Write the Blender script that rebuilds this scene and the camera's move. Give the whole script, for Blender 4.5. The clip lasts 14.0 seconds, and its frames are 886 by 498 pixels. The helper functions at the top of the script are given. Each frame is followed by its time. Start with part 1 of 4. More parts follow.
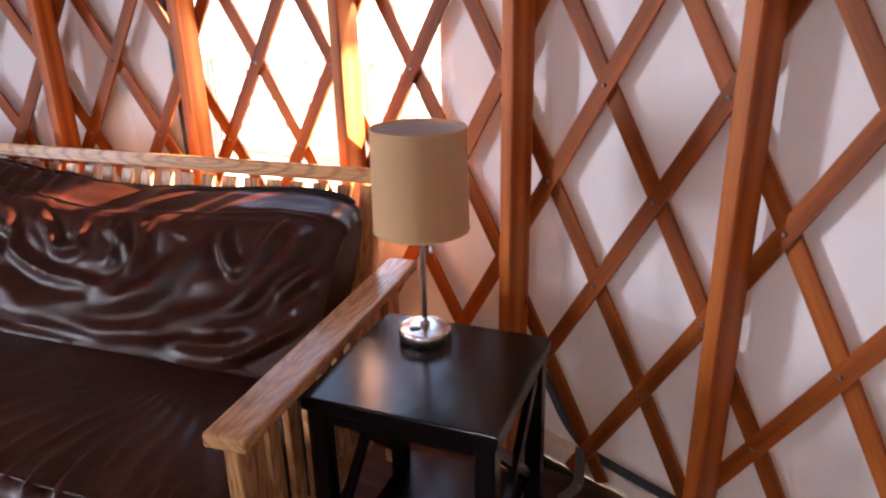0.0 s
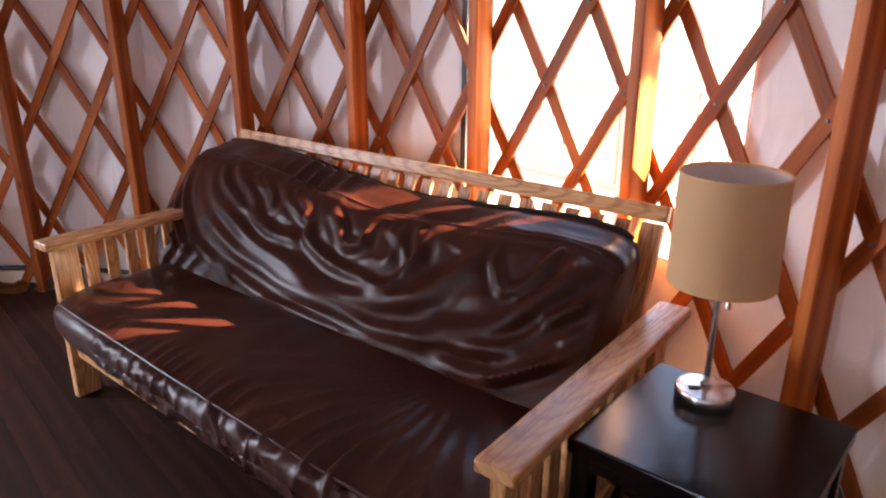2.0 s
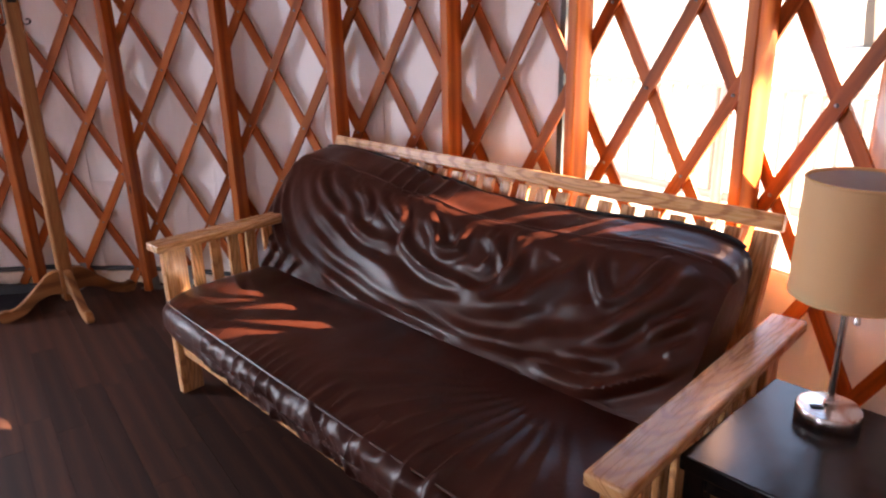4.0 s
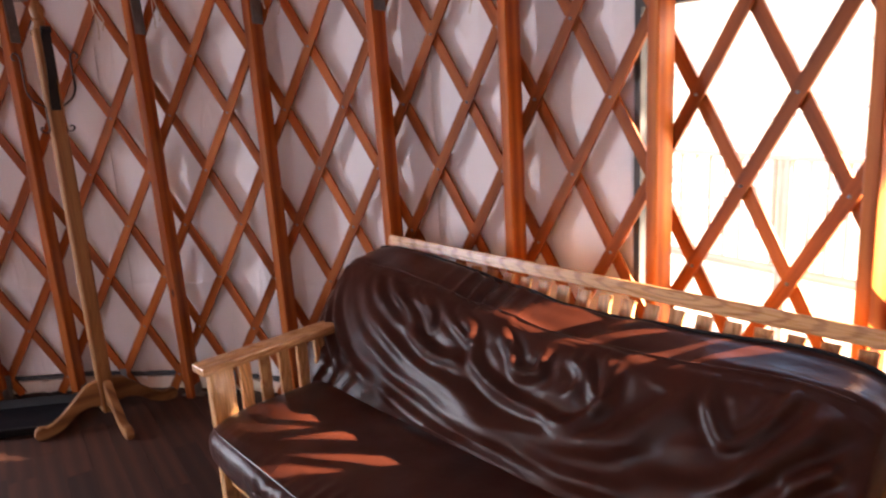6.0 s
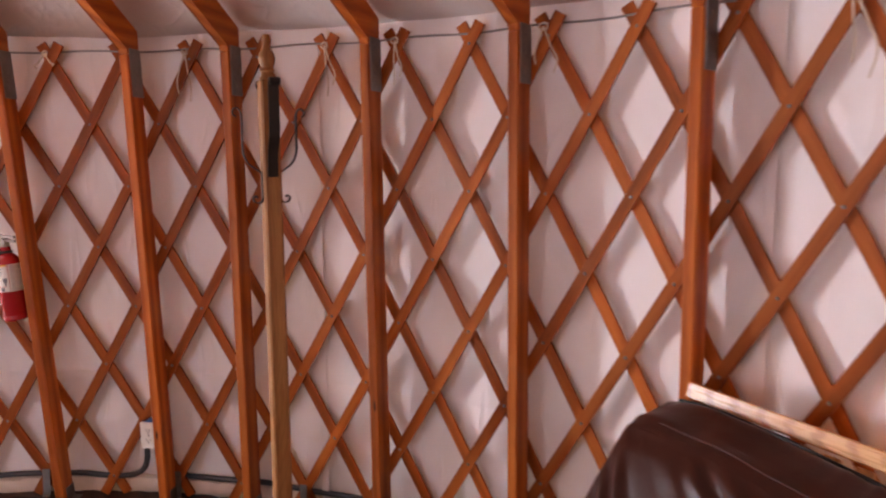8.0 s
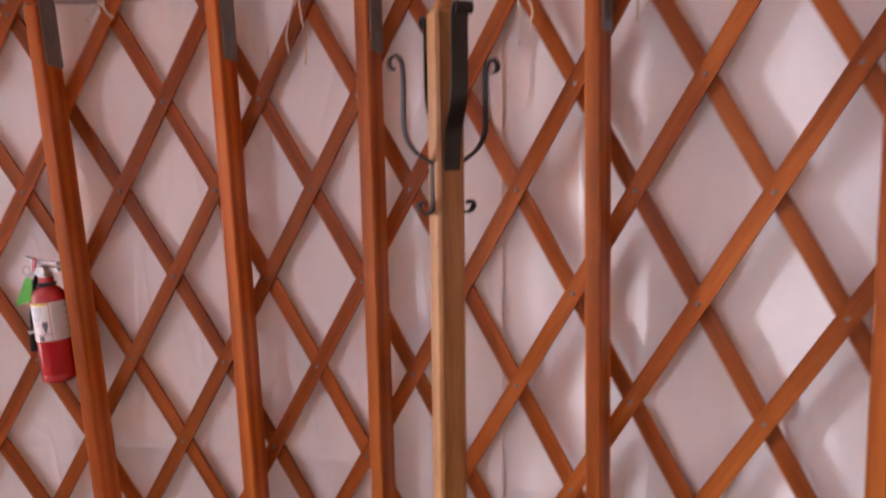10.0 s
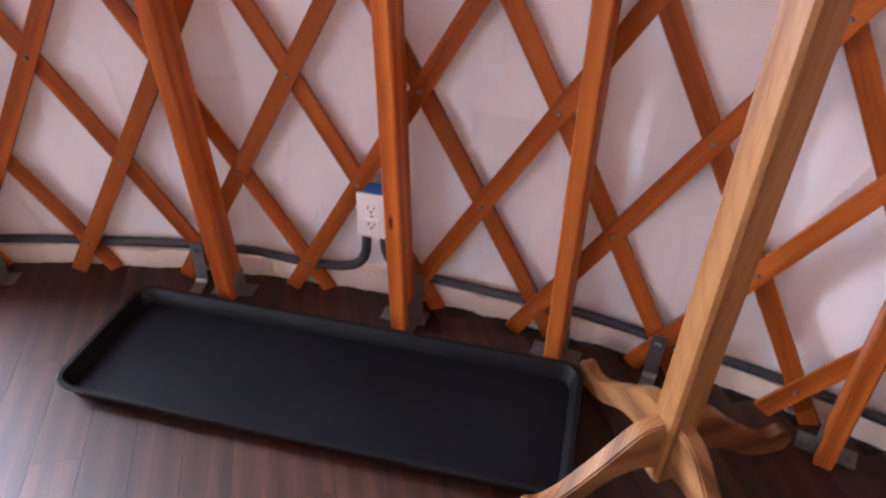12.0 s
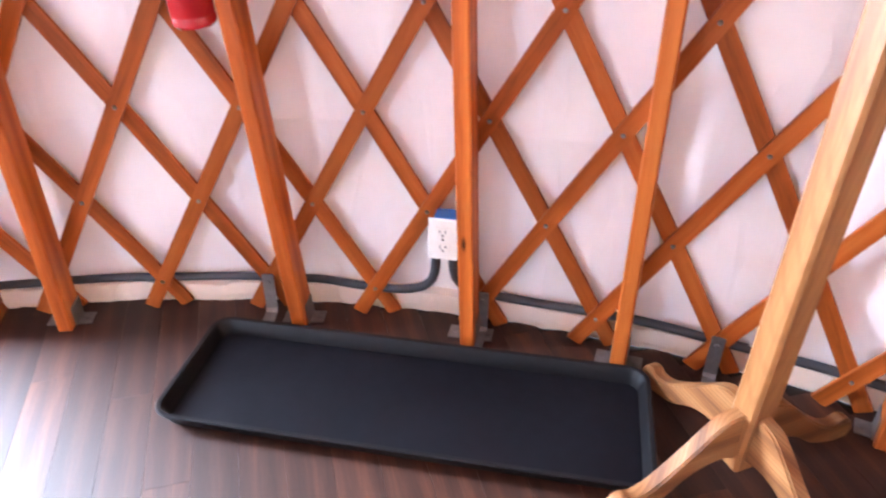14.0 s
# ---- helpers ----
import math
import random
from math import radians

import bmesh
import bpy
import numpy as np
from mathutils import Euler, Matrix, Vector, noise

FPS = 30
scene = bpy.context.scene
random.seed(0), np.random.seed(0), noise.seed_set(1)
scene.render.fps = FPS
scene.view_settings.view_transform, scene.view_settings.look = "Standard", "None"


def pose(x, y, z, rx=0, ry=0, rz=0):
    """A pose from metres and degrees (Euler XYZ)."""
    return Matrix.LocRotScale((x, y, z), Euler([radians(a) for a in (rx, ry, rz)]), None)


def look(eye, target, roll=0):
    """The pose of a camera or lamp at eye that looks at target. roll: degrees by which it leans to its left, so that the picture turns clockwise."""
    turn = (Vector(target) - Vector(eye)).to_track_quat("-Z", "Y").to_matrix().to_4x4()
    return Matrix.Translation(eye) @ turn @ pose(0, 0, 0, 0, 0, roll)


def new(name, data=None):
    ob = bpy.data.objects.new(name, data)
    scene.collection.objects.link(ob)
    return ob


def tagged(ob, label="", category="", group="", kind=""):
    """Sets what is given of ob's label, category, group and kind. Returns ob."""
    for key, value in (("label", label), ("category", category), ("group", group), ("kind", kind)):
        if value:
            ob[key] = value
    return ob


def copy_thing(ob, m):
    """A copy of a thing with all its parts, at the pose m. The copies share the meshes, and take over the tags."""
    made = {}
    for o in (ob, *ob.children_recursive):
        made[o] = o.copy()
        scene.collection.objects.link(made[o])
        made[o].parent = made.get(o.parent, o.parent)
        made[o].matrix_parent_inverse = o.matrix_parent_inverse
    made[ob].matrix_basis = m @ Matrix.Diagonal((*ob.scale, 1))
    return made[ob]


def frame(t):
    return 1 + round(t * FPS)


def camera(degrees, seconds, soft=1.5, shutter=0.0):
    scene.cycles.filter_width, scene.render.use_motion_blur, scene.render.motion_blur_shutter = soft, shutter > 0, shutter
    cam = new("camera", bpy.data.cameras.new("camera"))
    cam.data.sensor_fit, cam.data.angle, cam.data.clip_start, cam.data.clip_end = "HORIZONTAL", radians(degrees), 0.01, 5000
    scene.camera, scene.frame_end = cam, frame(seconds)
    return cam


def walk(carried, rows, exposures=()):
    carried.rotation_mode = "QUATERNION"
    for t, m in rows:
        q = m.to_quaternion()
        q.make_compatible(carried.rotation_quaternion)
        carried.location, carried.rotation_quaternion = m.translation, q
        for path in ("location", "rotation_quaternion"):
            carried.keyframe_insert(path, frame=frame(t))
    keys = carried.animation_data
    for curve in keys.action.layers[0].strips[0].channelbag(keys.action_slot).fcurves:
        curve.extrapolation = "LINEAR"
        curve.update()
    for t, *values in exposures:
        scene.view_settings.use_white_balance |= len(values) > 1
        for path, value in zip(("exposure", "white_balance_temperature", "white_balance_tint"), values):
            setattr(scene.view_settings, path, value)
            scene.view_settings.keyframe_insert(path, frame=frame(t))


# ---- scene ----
# ---- camera ----
cam = camera(64.35, 14.0, soft=2.1, shutter=0.5)
walk(cam, [
    (0, pose(2.0971, 0.8370, 1.3242, 69.753, 1.402, 1.202)),
    (0.5, pose(2.0930, 0.8538, 1.3444, 69.644, 0.664, 4.002)),
    (1, pose(2.0567, 0.8517, 1.3451, 70.907, 0.482, 8.859)),
    (1.5, pose(2.0083, 0.8549, 1.3400, 71.271, -0.215, 15.872)),
    (2, pose(1.9457, 0.8723, 1.3506, 71.064, -0.316, 20.526)),
    (2.5, pose(1.9089, 0.8945, 1.3438, 71.274, -1.580, 19.880)),
    (3, pose(1.8912, 0.8716, 1.3297, 70.458, -1.527, 21.549)),
    (3.2, pose(1.8914, 0.8583, 1.3287, 70.827, -0.843, 22.843)),
    (5.3, pose(1.8596, 0.9353, 1.3941, 71.631, 1.053, 29.205)),
    (5.5, pose(1.8079, 0.9738, 1.3934, 73.330, 0.405, 29.179)),
    (6, pose(1.6702, 1.0271, 1.4473, 76.759, 3.240, 28.740)),
    (6.5, pose(1.5401, 1.1186, 1.4534, 78.687, 1.234, 33.349)),
    (7, pose(1.3576, 1.2914, 1.4843, 82.344, 0.772, 37.120)),
    (7.5, pose(1.1502, 1.4046, 1.4957, 82.329, 0.007, 42.341)),
    (7.7, pose(1.0374, 1.4160, 1.5150, 82.040, 0.120, 41.579)),
    (9.8, pose(-0.0064, 1.8468, 1.4511, 84.833, 0.020, 47.564)),
    (10, pose(-0.1257, 1.8509, 1.4468, 82.963, 0.765, 46.859)),
    (10.5, pose(-0.3436, 1.8528, 1.3992, 74.918, 0.981, 43.298)),
    (11, pose(-0.5515, 1.8890, 1.3211, 67.381, -0.656, 45.012)),
    (11.5, pose(-0.7539, 2.0078, 1.2437, 59.243, -1.545, 48.664)),
    (12, pose(-0.8658, 1.9983, 1.2032, 54.145, -1.406, 50.343)),
    (12.5, pose(-0.8748, 1.9327, 1.2013, 51.402, -0.591, 50.484)),
    (13, pose(-0.8935, 1.9027, 1.2079, 52.495, -0.745, 47.969)),
    (13.5, pose(-0.8994, 1.8461, 1.2337, 54.423, -0.313, 46.138)),
    (14, pose(-0.9284, 1.7763, 1.2482, 56.413, 0.197, 47.552)),
], exposures=[(0, 4.05, 7200, 17), (3.2, 4.05, 7350, 19), (5.3, 4.02, 7600, 21), (6.5, 3.98, 7900, 22), (7.5, 4.2, 8600, 27), (9.8, 4.6, 7700, 20), (11, 4.5, 7150, 20), (12, 4.78, 6850, 18), (12.5, 5.13, 6600, 16), (13.5, 5.66, 6500, 13), (14, 5.83, 6500, 13)])

# ---- world and sun ----
SUN_AZ, SUN_EL = radians(18), radians(26)      # the way to the sun, counted from +x
world = bpy.data.worlds.new("sky")
scene.world = world
world.use_nodes = True
wn = world.node_tree.nodes
sky = wn.new("ShaderNodeTexSky")
sky.sky_type, sky.sun_disc = "NISHITA", False
sky.sun_elevation, sky.sun_rotation = SUN_EL, radians(90) - SUN_AZ
wn["Background"].inputs[1].default_value = 0.15
world.node_tree.links.new(sky.outputs[0], wn["Background"].inputs[0])
sun = new("sun", bpy.data.lights.new("sun", "SUN"))
sun.data.energy, sun.data.angle, sun.data.color = 5.0, radians(0.5), (1.0, 0.9, 0.76)
sun.matrix_world = look((0, 0, 0), (-math.cos(SUN_AZ) * math.cos(SUN_EL), -math.sin(SUN_AZ) * math.cos(SUN_EL), -math.sin(SUN_EL)))

# ---- plan ----
R = 3.478                 # radius of the lattice
STEP = radians(2.4592)    # one half diamond along the wall
ROW = 0.2565              # one half diamond up the wall
TOP = 1.887               # height of the topmost crossings
FABRIC = R + 0.024
EAVE = 1.985
DOOR = (-30.0, -23.3)     # the doorway, in half diamonds
WIN = (7.5, 14.5, 0.632, 1.655)


def ang(m):
    return math.pi / 2 - m * STEP


def on_wall(m, z, r=R):
    return Vector((r * math.cos(ang(m)), r * math.sin(ang(m)), z))


def wall_pose(m, r, z=0.0):
    """x along the wall to the right, y outwards, z up"""
    a = ang(m)
    return Matrix.Translation((r * math.cos(a), r * math.sin(a), z)) @ Matrix.Rotation(a - math.pi / 2, 4, "Z")


# ---- materials ----
def material(name):
    m = bpy.data.materials.new(name)
    m.use_nodes = True
    return m, m.node_tree, m.node_tree.nodes["Principled BSDF"]


def add(nt, kind, **values):
    n = nt.nodes.new("ShaderNode" + kind)
    for k, v in values.items():
        n.inputs[k.replace("_", " ")].default_value = v
    return n


def ramp(nt, src, stops):
    n = nt.nodes.new("ShaderNodeValToRGB")
    while len(n.color_ramp.elements) < len(stops):
        n.color_ramp.elements.new(0.5)
    for e, (p, c) in zip(n.color_ramp.elements, stops):
        e.position, e.color = p, (*c, 1)
    nt.links.new(src, n.inputs[0])
    return n.outputs[0]


def bump(nt, src, shader, strength, distance):
    b = add(nt, "Bump", Strength=strength, Distance=distance)
    nt.links.new(src, b.inputs["Height"])
    nt.links.new(b.outputs[0], shader.inputs["Normal"])
    return b


def wood(name, dark, mid, light, rough=0.4, scale=1.0, knots=False, rings=0.5, spec=0.5, spread=(0.78, 1.2), arches=0.0):
    """Grain along the first texture axis, which every wooden piece lays along its length."""
    m, nt, sh = material(name)
    uv = nt.nodes.new("ShaderNodeTexCoord")
    info = nt.nodes.new("ShaderNodeObjectInfo")
    off = nt.nodes.new("ShaderNodeVectorMath")
    off.operation = "MULTIPLY_ADD"
    comb = nt.nodes.new("ShaderNodeCombineXYZ")
    nt.links.new(info.outputs["Random"], comb.inputs[0])
    nt.links.new(info.outputs["Random"], comb.inputs[1])
    nt.links.new(comb.outputs[0], off.inputs[0])
    off.inputs[1].default_value = (37, 19, 0)
    nt.links.new(uv.outputs["UV"], off.inputs[2])
    mp = nt.nodes.new("ShaderNodeMapping")
    mp.inputs["Scale"].default_value = (1.6 * scale, 26 * scale, 1)
    nt.links.new(off.outputs[0], mp.inputs[0])
    fine = add(nt, "TexNoise", Scale=4.0, Detail=7.0, Roughness=0.65, Distortion=0.6)
    nt.links.new(mp.outputs[0], fine.inputs["Vector"])
    mp2 = nt.nodes.new("ShaderNodeMapping")
    mp2.inputs["Scale"].default_value = (0.7 * scale, 9 * scale, 1)
    nt.links.new(off.outputs[0], mp2.inputs[0])
    wave = add(nt, "TexWave", Scale=0.55, Distortion=9.0, Detail=3.0)
    wave.wave_type, wave.bands_direction = "BANDS", "Y"
    wave.inputs["Detail Scale"].default_value = 0.45
    nt.links.new(mp2.outputs[0], wave.inputs["Vector"])
    mixer = nt.nodes.new("ShaderNodeMix")
    mixer.inputs[0].default_value = rings
    nt.links.new(fine.outputs[0], mixer.inputs[2])
    nt.links.new(wave.outputs["Fac"], mixer.inputs[3])
    col = ramp(nt, mixer.outputs[0], [(0.2, dark), (0.5, mid), (0.8, light)])
    hsv = nt.nodes.new("ShaderNodeHueSaturation")
    val = nt.nodes.new("ShaderNodeMapRange")
    val.inputs[3].default_value, val.inputs[4].default_value = spread
    nt.links.new(info.outputs["Random"], val.inputs[0])
    nt.links.new(val.outputs[0], hsv.inputs["Value"])
    nt.links.new(col, hsv.inputs["Color"])
    out = hsv.outputs[0]
    if arches:
        # long arched growth rings of a flat-sawn board
        near = nt.nodes.new("ShaderNodeVectorMath")
        near.operation = "MULTIPLY_ADD"
        nt.links.new(comb.outputs[0], near.inputs[0])
        near.inputs[1].default_value = (0.7, 0.03, 0)
        nt.links.new(uv.outputs["UV"], near.inputs[2])
        mp4 = nt.nodes.new("ShaderNodeMapping")
        mp4.inputs["Location"].default_value = (-0.55, -0.02, 0)
        mp4.inputs["Scale"].default_value = (1.1, 8.5, 1)
        nt.links.new(near.outputs[0], mp4.inputs[0])
        rg = add(nt, "TexWave", Scale=3.6, Distortion=2.2, Detail=4.0)
        rg.wave_type, rg.rings_direction = "RINGS", "SPHERICAL"
        rg.inputs["Detail Scale"].default_value = 2.2
        nt.links.new(mp4.outputs[0], rg.inputs["Vector"])
        lines = ramp(nt, rg.outputs["Fac"], [(0.05, (1, 1, 1)), (0.38, (0, 0, 0))])
        ml = nt.nodes.new("ShaderNodeMix")
        ml.data_type = "RGBA"
        fac = nt.nodes.new("ShaderNodeMath")
        fac.operation = "MULTIPLY"
        fac.inputs[1].default_value = arches
        nt.links.new(lines, fac.inputs[0])
        nt.links.new(fac.outputs[0], ml.inputs[0])
        nt.links.new(out, ml.inputs[6])
        ml.inputs[7].default_value = (*dark, 1)
        out = ml.outputs[2]
    if knots:
        mp3 = nt.nodes.new("ShaderNodeMapping")
        mp3.inputs["Scale"].default_value = (2.6, 9, 1)
        nt.links.new(off.outputs[0], mp3.inputs[0])
        vor = add(nt, "TexVoronoi", Scale=1.0)
        nt.links.new(mp3.outputs[0], vor.inputs["Vector"])
        k = ramp(nt, vor.outputs["Distance"], [(0.035, (1, 1, 1)), (0.075, (0, 0, 0))])
        mk = nt.nodes.new("ShaderNodeMix")
        mk.data_type = "RGBA"
        nt.links.new(k, mk.inputs[0])
        nt.links.new(out, mk.inputs[6])
        mk.inputs[7].default_value = (dark[0] * 0.25, dark[1] * 0.25, dark[2] * 0.25, 1)
        out = mk.outputs[2]
    nt.links.new(out, sh.inputs["Base Color"])
    rr = nt.nodes.new("ShaderNodeMapRange")
    rr.inputs[3].default_value, rr.inputs[4].default_value = rough - 0.08, rough + 0.14
    nt.links.new(fine.outputs[0], rr.inputs[0])
    nt.links.new(rr.outputs[0], sh.inputs["Roughness"])
    bump(nt, mixer.outputs[0], sh, 0.18, 0.002)
    sh.inputs["Specular IOR Level"].default_value = spec
    return m


def plain(name, colour, rough=0.5, metal=0.0, vary=0.12, scale=30.0, relief=0.1, coat=0.0, spec=0.5):
    m, nt, sh = material(name)
    tc = nt.nodes.new("ShaderNodeTexCoord")
    n1 = add(nt, "TexNoise", Scale=scale, Detail=6.0, Roughness=0.6)
    n2 = add(nt, "TexNoise", Scale=scale * 0.13, Detail=3.0)
    for n in (n1, n2):
        nt.links.new(tc.outputs["Object"], n.inputs["Vector"])
    mx = nt.nodes.new("ShaderNodeMix")
    mx.inputs[0].default_value = 0.5
    nt.links.new(n1.outputs[0], mx.inputs[2])
    nt.links.new(n2.outputs[0], mx.inputs[3])
    lo, hi = [tuple(min(1, c * f) for c in colour) for f in (1 - vary, 1 + vary)]
    nt.links.new(ramp(nt, mx.outputs[0], [(0.3, lo), (0.7, hi)]), sh.inputs["Base Color"])
    rr = nt.nodes.new("ShaderNodeMapRange")
    rr.inputs[3].default_value, rr.inputs[4].default_value = max(0.03, rough - 0.1), min(1, rough + 0.1)
    nt.links.new(n2.outputs[0], rr.inputs[0])
    nt.links.new(rr.outputs[0], sh.inputs["Roughness"])
    sh.inputs["Metallic"].default_value = metal
    sh.inputs["Coat Weight"].default_value = coat
    sh.inputs["Specular IOR Level"].default_value = spec
    if relief:
        bump(nt, n1.outputs[0], sh, relief, 0.003)
    return m


def cloth(name, colour, through_colour, share, scale=600.0, creases=0.4):
    """Coated cloth that lets some daylight through."""
    m, nt, sh = material(name)
    tc = nt.nodes.new("ShaderNodeTexCoord")
    big = add(nt, "TexNoise", Scale=1.7, Detail=4.0, Roughness=0.6)
    weave = add(nt, "TexNoise", Scale=scale, Detail=2.0)
    mp = nt.nodes.new("ShaderNodeMapping")
    mp.inputs["Scale"].default_value = (9, 9, 1.3)
    crease = add(nt, "TexNoise", Scale=1.0, Detail=3.0, Distortion=0.5)
    nt.links.new(tc.outputs["Object"], mp.inputs[0])
    nt.links.new(mp.outputs[0], crease.inputs["Vector"])
    for n in (big, weave):
        nt.links.new(tc.outputs["Object"], n.inputs["Vector"])
    lo = (colour[0] * 0.95, colour[1] * 0.9, colour[2] * 0.85)
    col = ramp(nt, big.outputs[0], [(0.32, lo), (0.52, colour)])
    crumple = add(nt, "TexNoise", Scale=1.0, Detail=2.0, Roughness=0.5, Distortion=0.35)
    stretch = nt.nodes.new("ShaderNodeMapping")
    stretch.inputs["Scale"].default_value = (7, 7, 2.2)
    nt.links.new(tc.outputs["Object"], stretch.inputs[0])
    nt.links.new(stretch.outputs[0], crumple.inputs["Vector"])
    lines = ramp(nt, crumple.outputs[0], [(0.42, (0, 0, 0)), (0.5, (1, 1, 1)), (0.58, (0, 0, 0))])
    nt.links.new(col, sh.inputs["Base Color"])
    sh.inputs["Roughness"].default_value = 0.6
    mx = nt.nodes.new("ShaderNodeMix")
    mx.inputs[0].default_value = 0.25
    nt.links.new(crease.outputs[0], mx.inputs[2])
    nt.links.new(weave.outputs[0], mx.inputs[3])
    fold = nt.nodes.new("ShaderNodeMix")
    fold.inputs[0].default_value = 0.5
    nt.links.new(mx.outputs[0], fold.inputs[2])
    nt.links.new(lines, fold.inputs[3])
    b = bump(nt, fold.outputs[0], sh, min(1, creases * 1.2), 0.011)
    tr = add(nt, "BsdfTranslucent", Color=(*through_colour, 1))
    nt.links.new(b.outputs[0], tr.inputs["Normal"])
    ms = add(nt, "MixShader", Fac=share)
    nt.links.new(sh.outputs[0], ms.inputs[1])
    nt.links.new(tr.outputs[0], ms.inputs[2])
    nt.links.new(ms.outputs[0], nt.nodes["Material Output"].inputs["Surface"])
    return m


def clear(name, tint, gloss):
    m, nt, sh = material(name)
    t = add(nt, "BsdfTransparent", Color=(*tint, 1))
    g = add(nt, "BsdfGlossy", Roughness=0.03)
    mx = add(nt, "MixShader", Fac=gloss)
    nt.links.new(t.outputs[0], mx.inputs[1])
    nt.links.new(g.outputs[0], mx.inputs[2])
    nt.links.new(mx.outputs[0], nt.nodes["Material Output"].inputs["Surface"])
    return m


FIR = wood("varnished_fir", (0.17, 0.036, 0.006), (0.34, 0.078, 0.012), (0.46, 0.126, 0.024), 0.46, knots=False, rings=0.3, spec=0.2)
STUD = wood("fir_stud", (0.27, 0.053, 0.008), (0.46, 0.108, 0.017), (0.58, 0.168, 0.033), 0.44, knots=True, rings=0.35, spec=0.22)
OAK = wood("oak", (0.32, 0.11, 0.034), (0.72, 0.37, 0.15), (0.8, 0.47, 0.22), 0.25, rings=0.15, spec=0.6, arches=0.55)
ASH = wood("honey_ash", (0.18, 0.07, 0.022), (0.33, 0.138, 0.045), (0.42, 0.2, 0.075), 0.42, rings=0.2, spec=0.32, arches=0.22)
WORN = wood("worn_ash", (0.1, 0.034, 0.011), (0.27, 0.115, 0.04), (0.37, 0.18, 0.072), 0.48, scale=0.7, rings=0.35, spec=0.3, arches=0.3, knots=True)
PLANK = wood("dark_plank", (0.018, 0.0062, 0.0036), (0.04, 0.0135, 0.0073), (0.075, 0.0265, 0.0128), 0.53, rings=0.22, spec=0.34, spread=(0.65, 1.35))
GAP = plain("dark_joint", (0.012, 0.006, 0.004), 0.8, spec=0.2)
FABRIC_WALL = cloth("wall_cloth", (0.87, 0.832, 0.818), (0.62, 0.55, 0.52), 0.055)
FABRIC_ROOF = cloth("roof_cloth", (0.74, 0.68, 0.64), (0.6, 0.5, 0.42), 0.03)
HEM = cloth("hem_cloth", (0.75, 0.62, 0.51), (0.6, 0.48, 0.36), 0.02)
SHADE = cloth("shade_linen", (0.9, 0.68, 0.38), (0.95, 0.66, 0.32), 0.5, 900.0, 0.1)
BLACK = plain("black_stain", (0.0055, 0.0042, 0.004), 0.2, vary=0.5, scale=14, relief=0.3, spec=0.34)
NICKEL = plain("brushed_nickel", (0.62, 0.6, 0.57), 0.2, 1.0, vary=0.05, scale=200, relief=0.02)
IRON = plain("black_iron", (0.02, 0.019, 0.02), 0.42, 0.6, vary=0.3, scale=90)
GALV = plain("galvanised_steel", (0.24, 0.235, 0.23), 0.5, 0.8, vary=0.25, scale=60)
RUBBER = plain("black_plastic", (0.008, 0.0075, 0.008), 0.4, vary=0.3, scale=40, relief=0.15, spec=0.18)
TRAY_BOTTOM = plain("scuffed_plastic", (0.006, 0.006, 0.008), 0.55, vary=0.35, scale=30, relief=0.3, spec=0.1)
CONDUIT = plain("dark_conduit", (0.03, 0.032, 0.036), 0.5, vary=0.2)
RED = plain("red_enamel", (0.42, 0.012, 0.018), 0.22, vary=0.08, scale=20, relief=0.02, coat=0.5)
WHITE = plain("white_plastic", (0.78, 0.75, 0.68), 0.35, vary=0.03, relief=0.0)
PAPER = plain("white_label", (0.75, 0.74, 0.72), 0.5, vary=0.05, relief=0.0)
INK = plain("grey_print", (0.12, 0.12, 0.14), 0.6, relief=0.0)
GREY_INK = plain("pale_grey_print", (0.36, 0.36, 0.38), 0.6, relief=0.0)
STEEL = plain("dull_steel", (0.5, 0.48, 0.46), 0.35, 0.9, vary=0.15, scale=80, relief=0.05)
YELLOW = plain("yellow_print", (0.75, 0.5, 0.05), 0.5, relief=0.0)
GREEN = plain("green_tag", (0.07, 0.5, 0.05), 0.5, vary=0.1, relief=0.0)
BLUE = plain("blue_box", (0.02, 0.12, 0.35), 0.5, relief=0.0)
CORD = plain("cotton_cord", (0.66, 0.57, 0.45), 0.85, vary=0.15, scale=300, relief=0.4)
WIRE = plain("steel_cable", (0.3, 0.29, 0.28), 0.45, 0.8, vary=0.2, scale=300)
TRIM = plain("dark_window_edge", (0.05, 0.045, 0.04), 0.6, vary=0.4, scale=25, relief=0.2)
# tint added only to dim the unseen skylight over floor and seat
DOME = clear("tinted_dome", (0.38, 0.38, 0.39), 0.05)
# grey tint dims only the view outside; pane shadows are off, so daylight passes
PANE = clear("clear_vinyl", (0.52, 0.52, 0.52), 0.05)
EARTH = plain("dry_earth", (0.5, 0.43, 0.33), 0.95, vary=0.3, scale=1.3, relief=0.4)
SCRUB = plain("dry_scrub", (0.2, 0.19, 0.1), 0.9, vary=0.45, scale=2.0, relief=0.3)
BARK = plain("bark", (0.14, 0.1, 0.075), 0.9, vary=0.4, scale=12, relief=0.5)
# railing colour raised towards white to carry the glare outdoors
DECK = wood("red_deck", (0.5, 0.3, 0.24), (0.6, 0.38, 0.3), (0.68, 0.46, 0.38), 0.6)


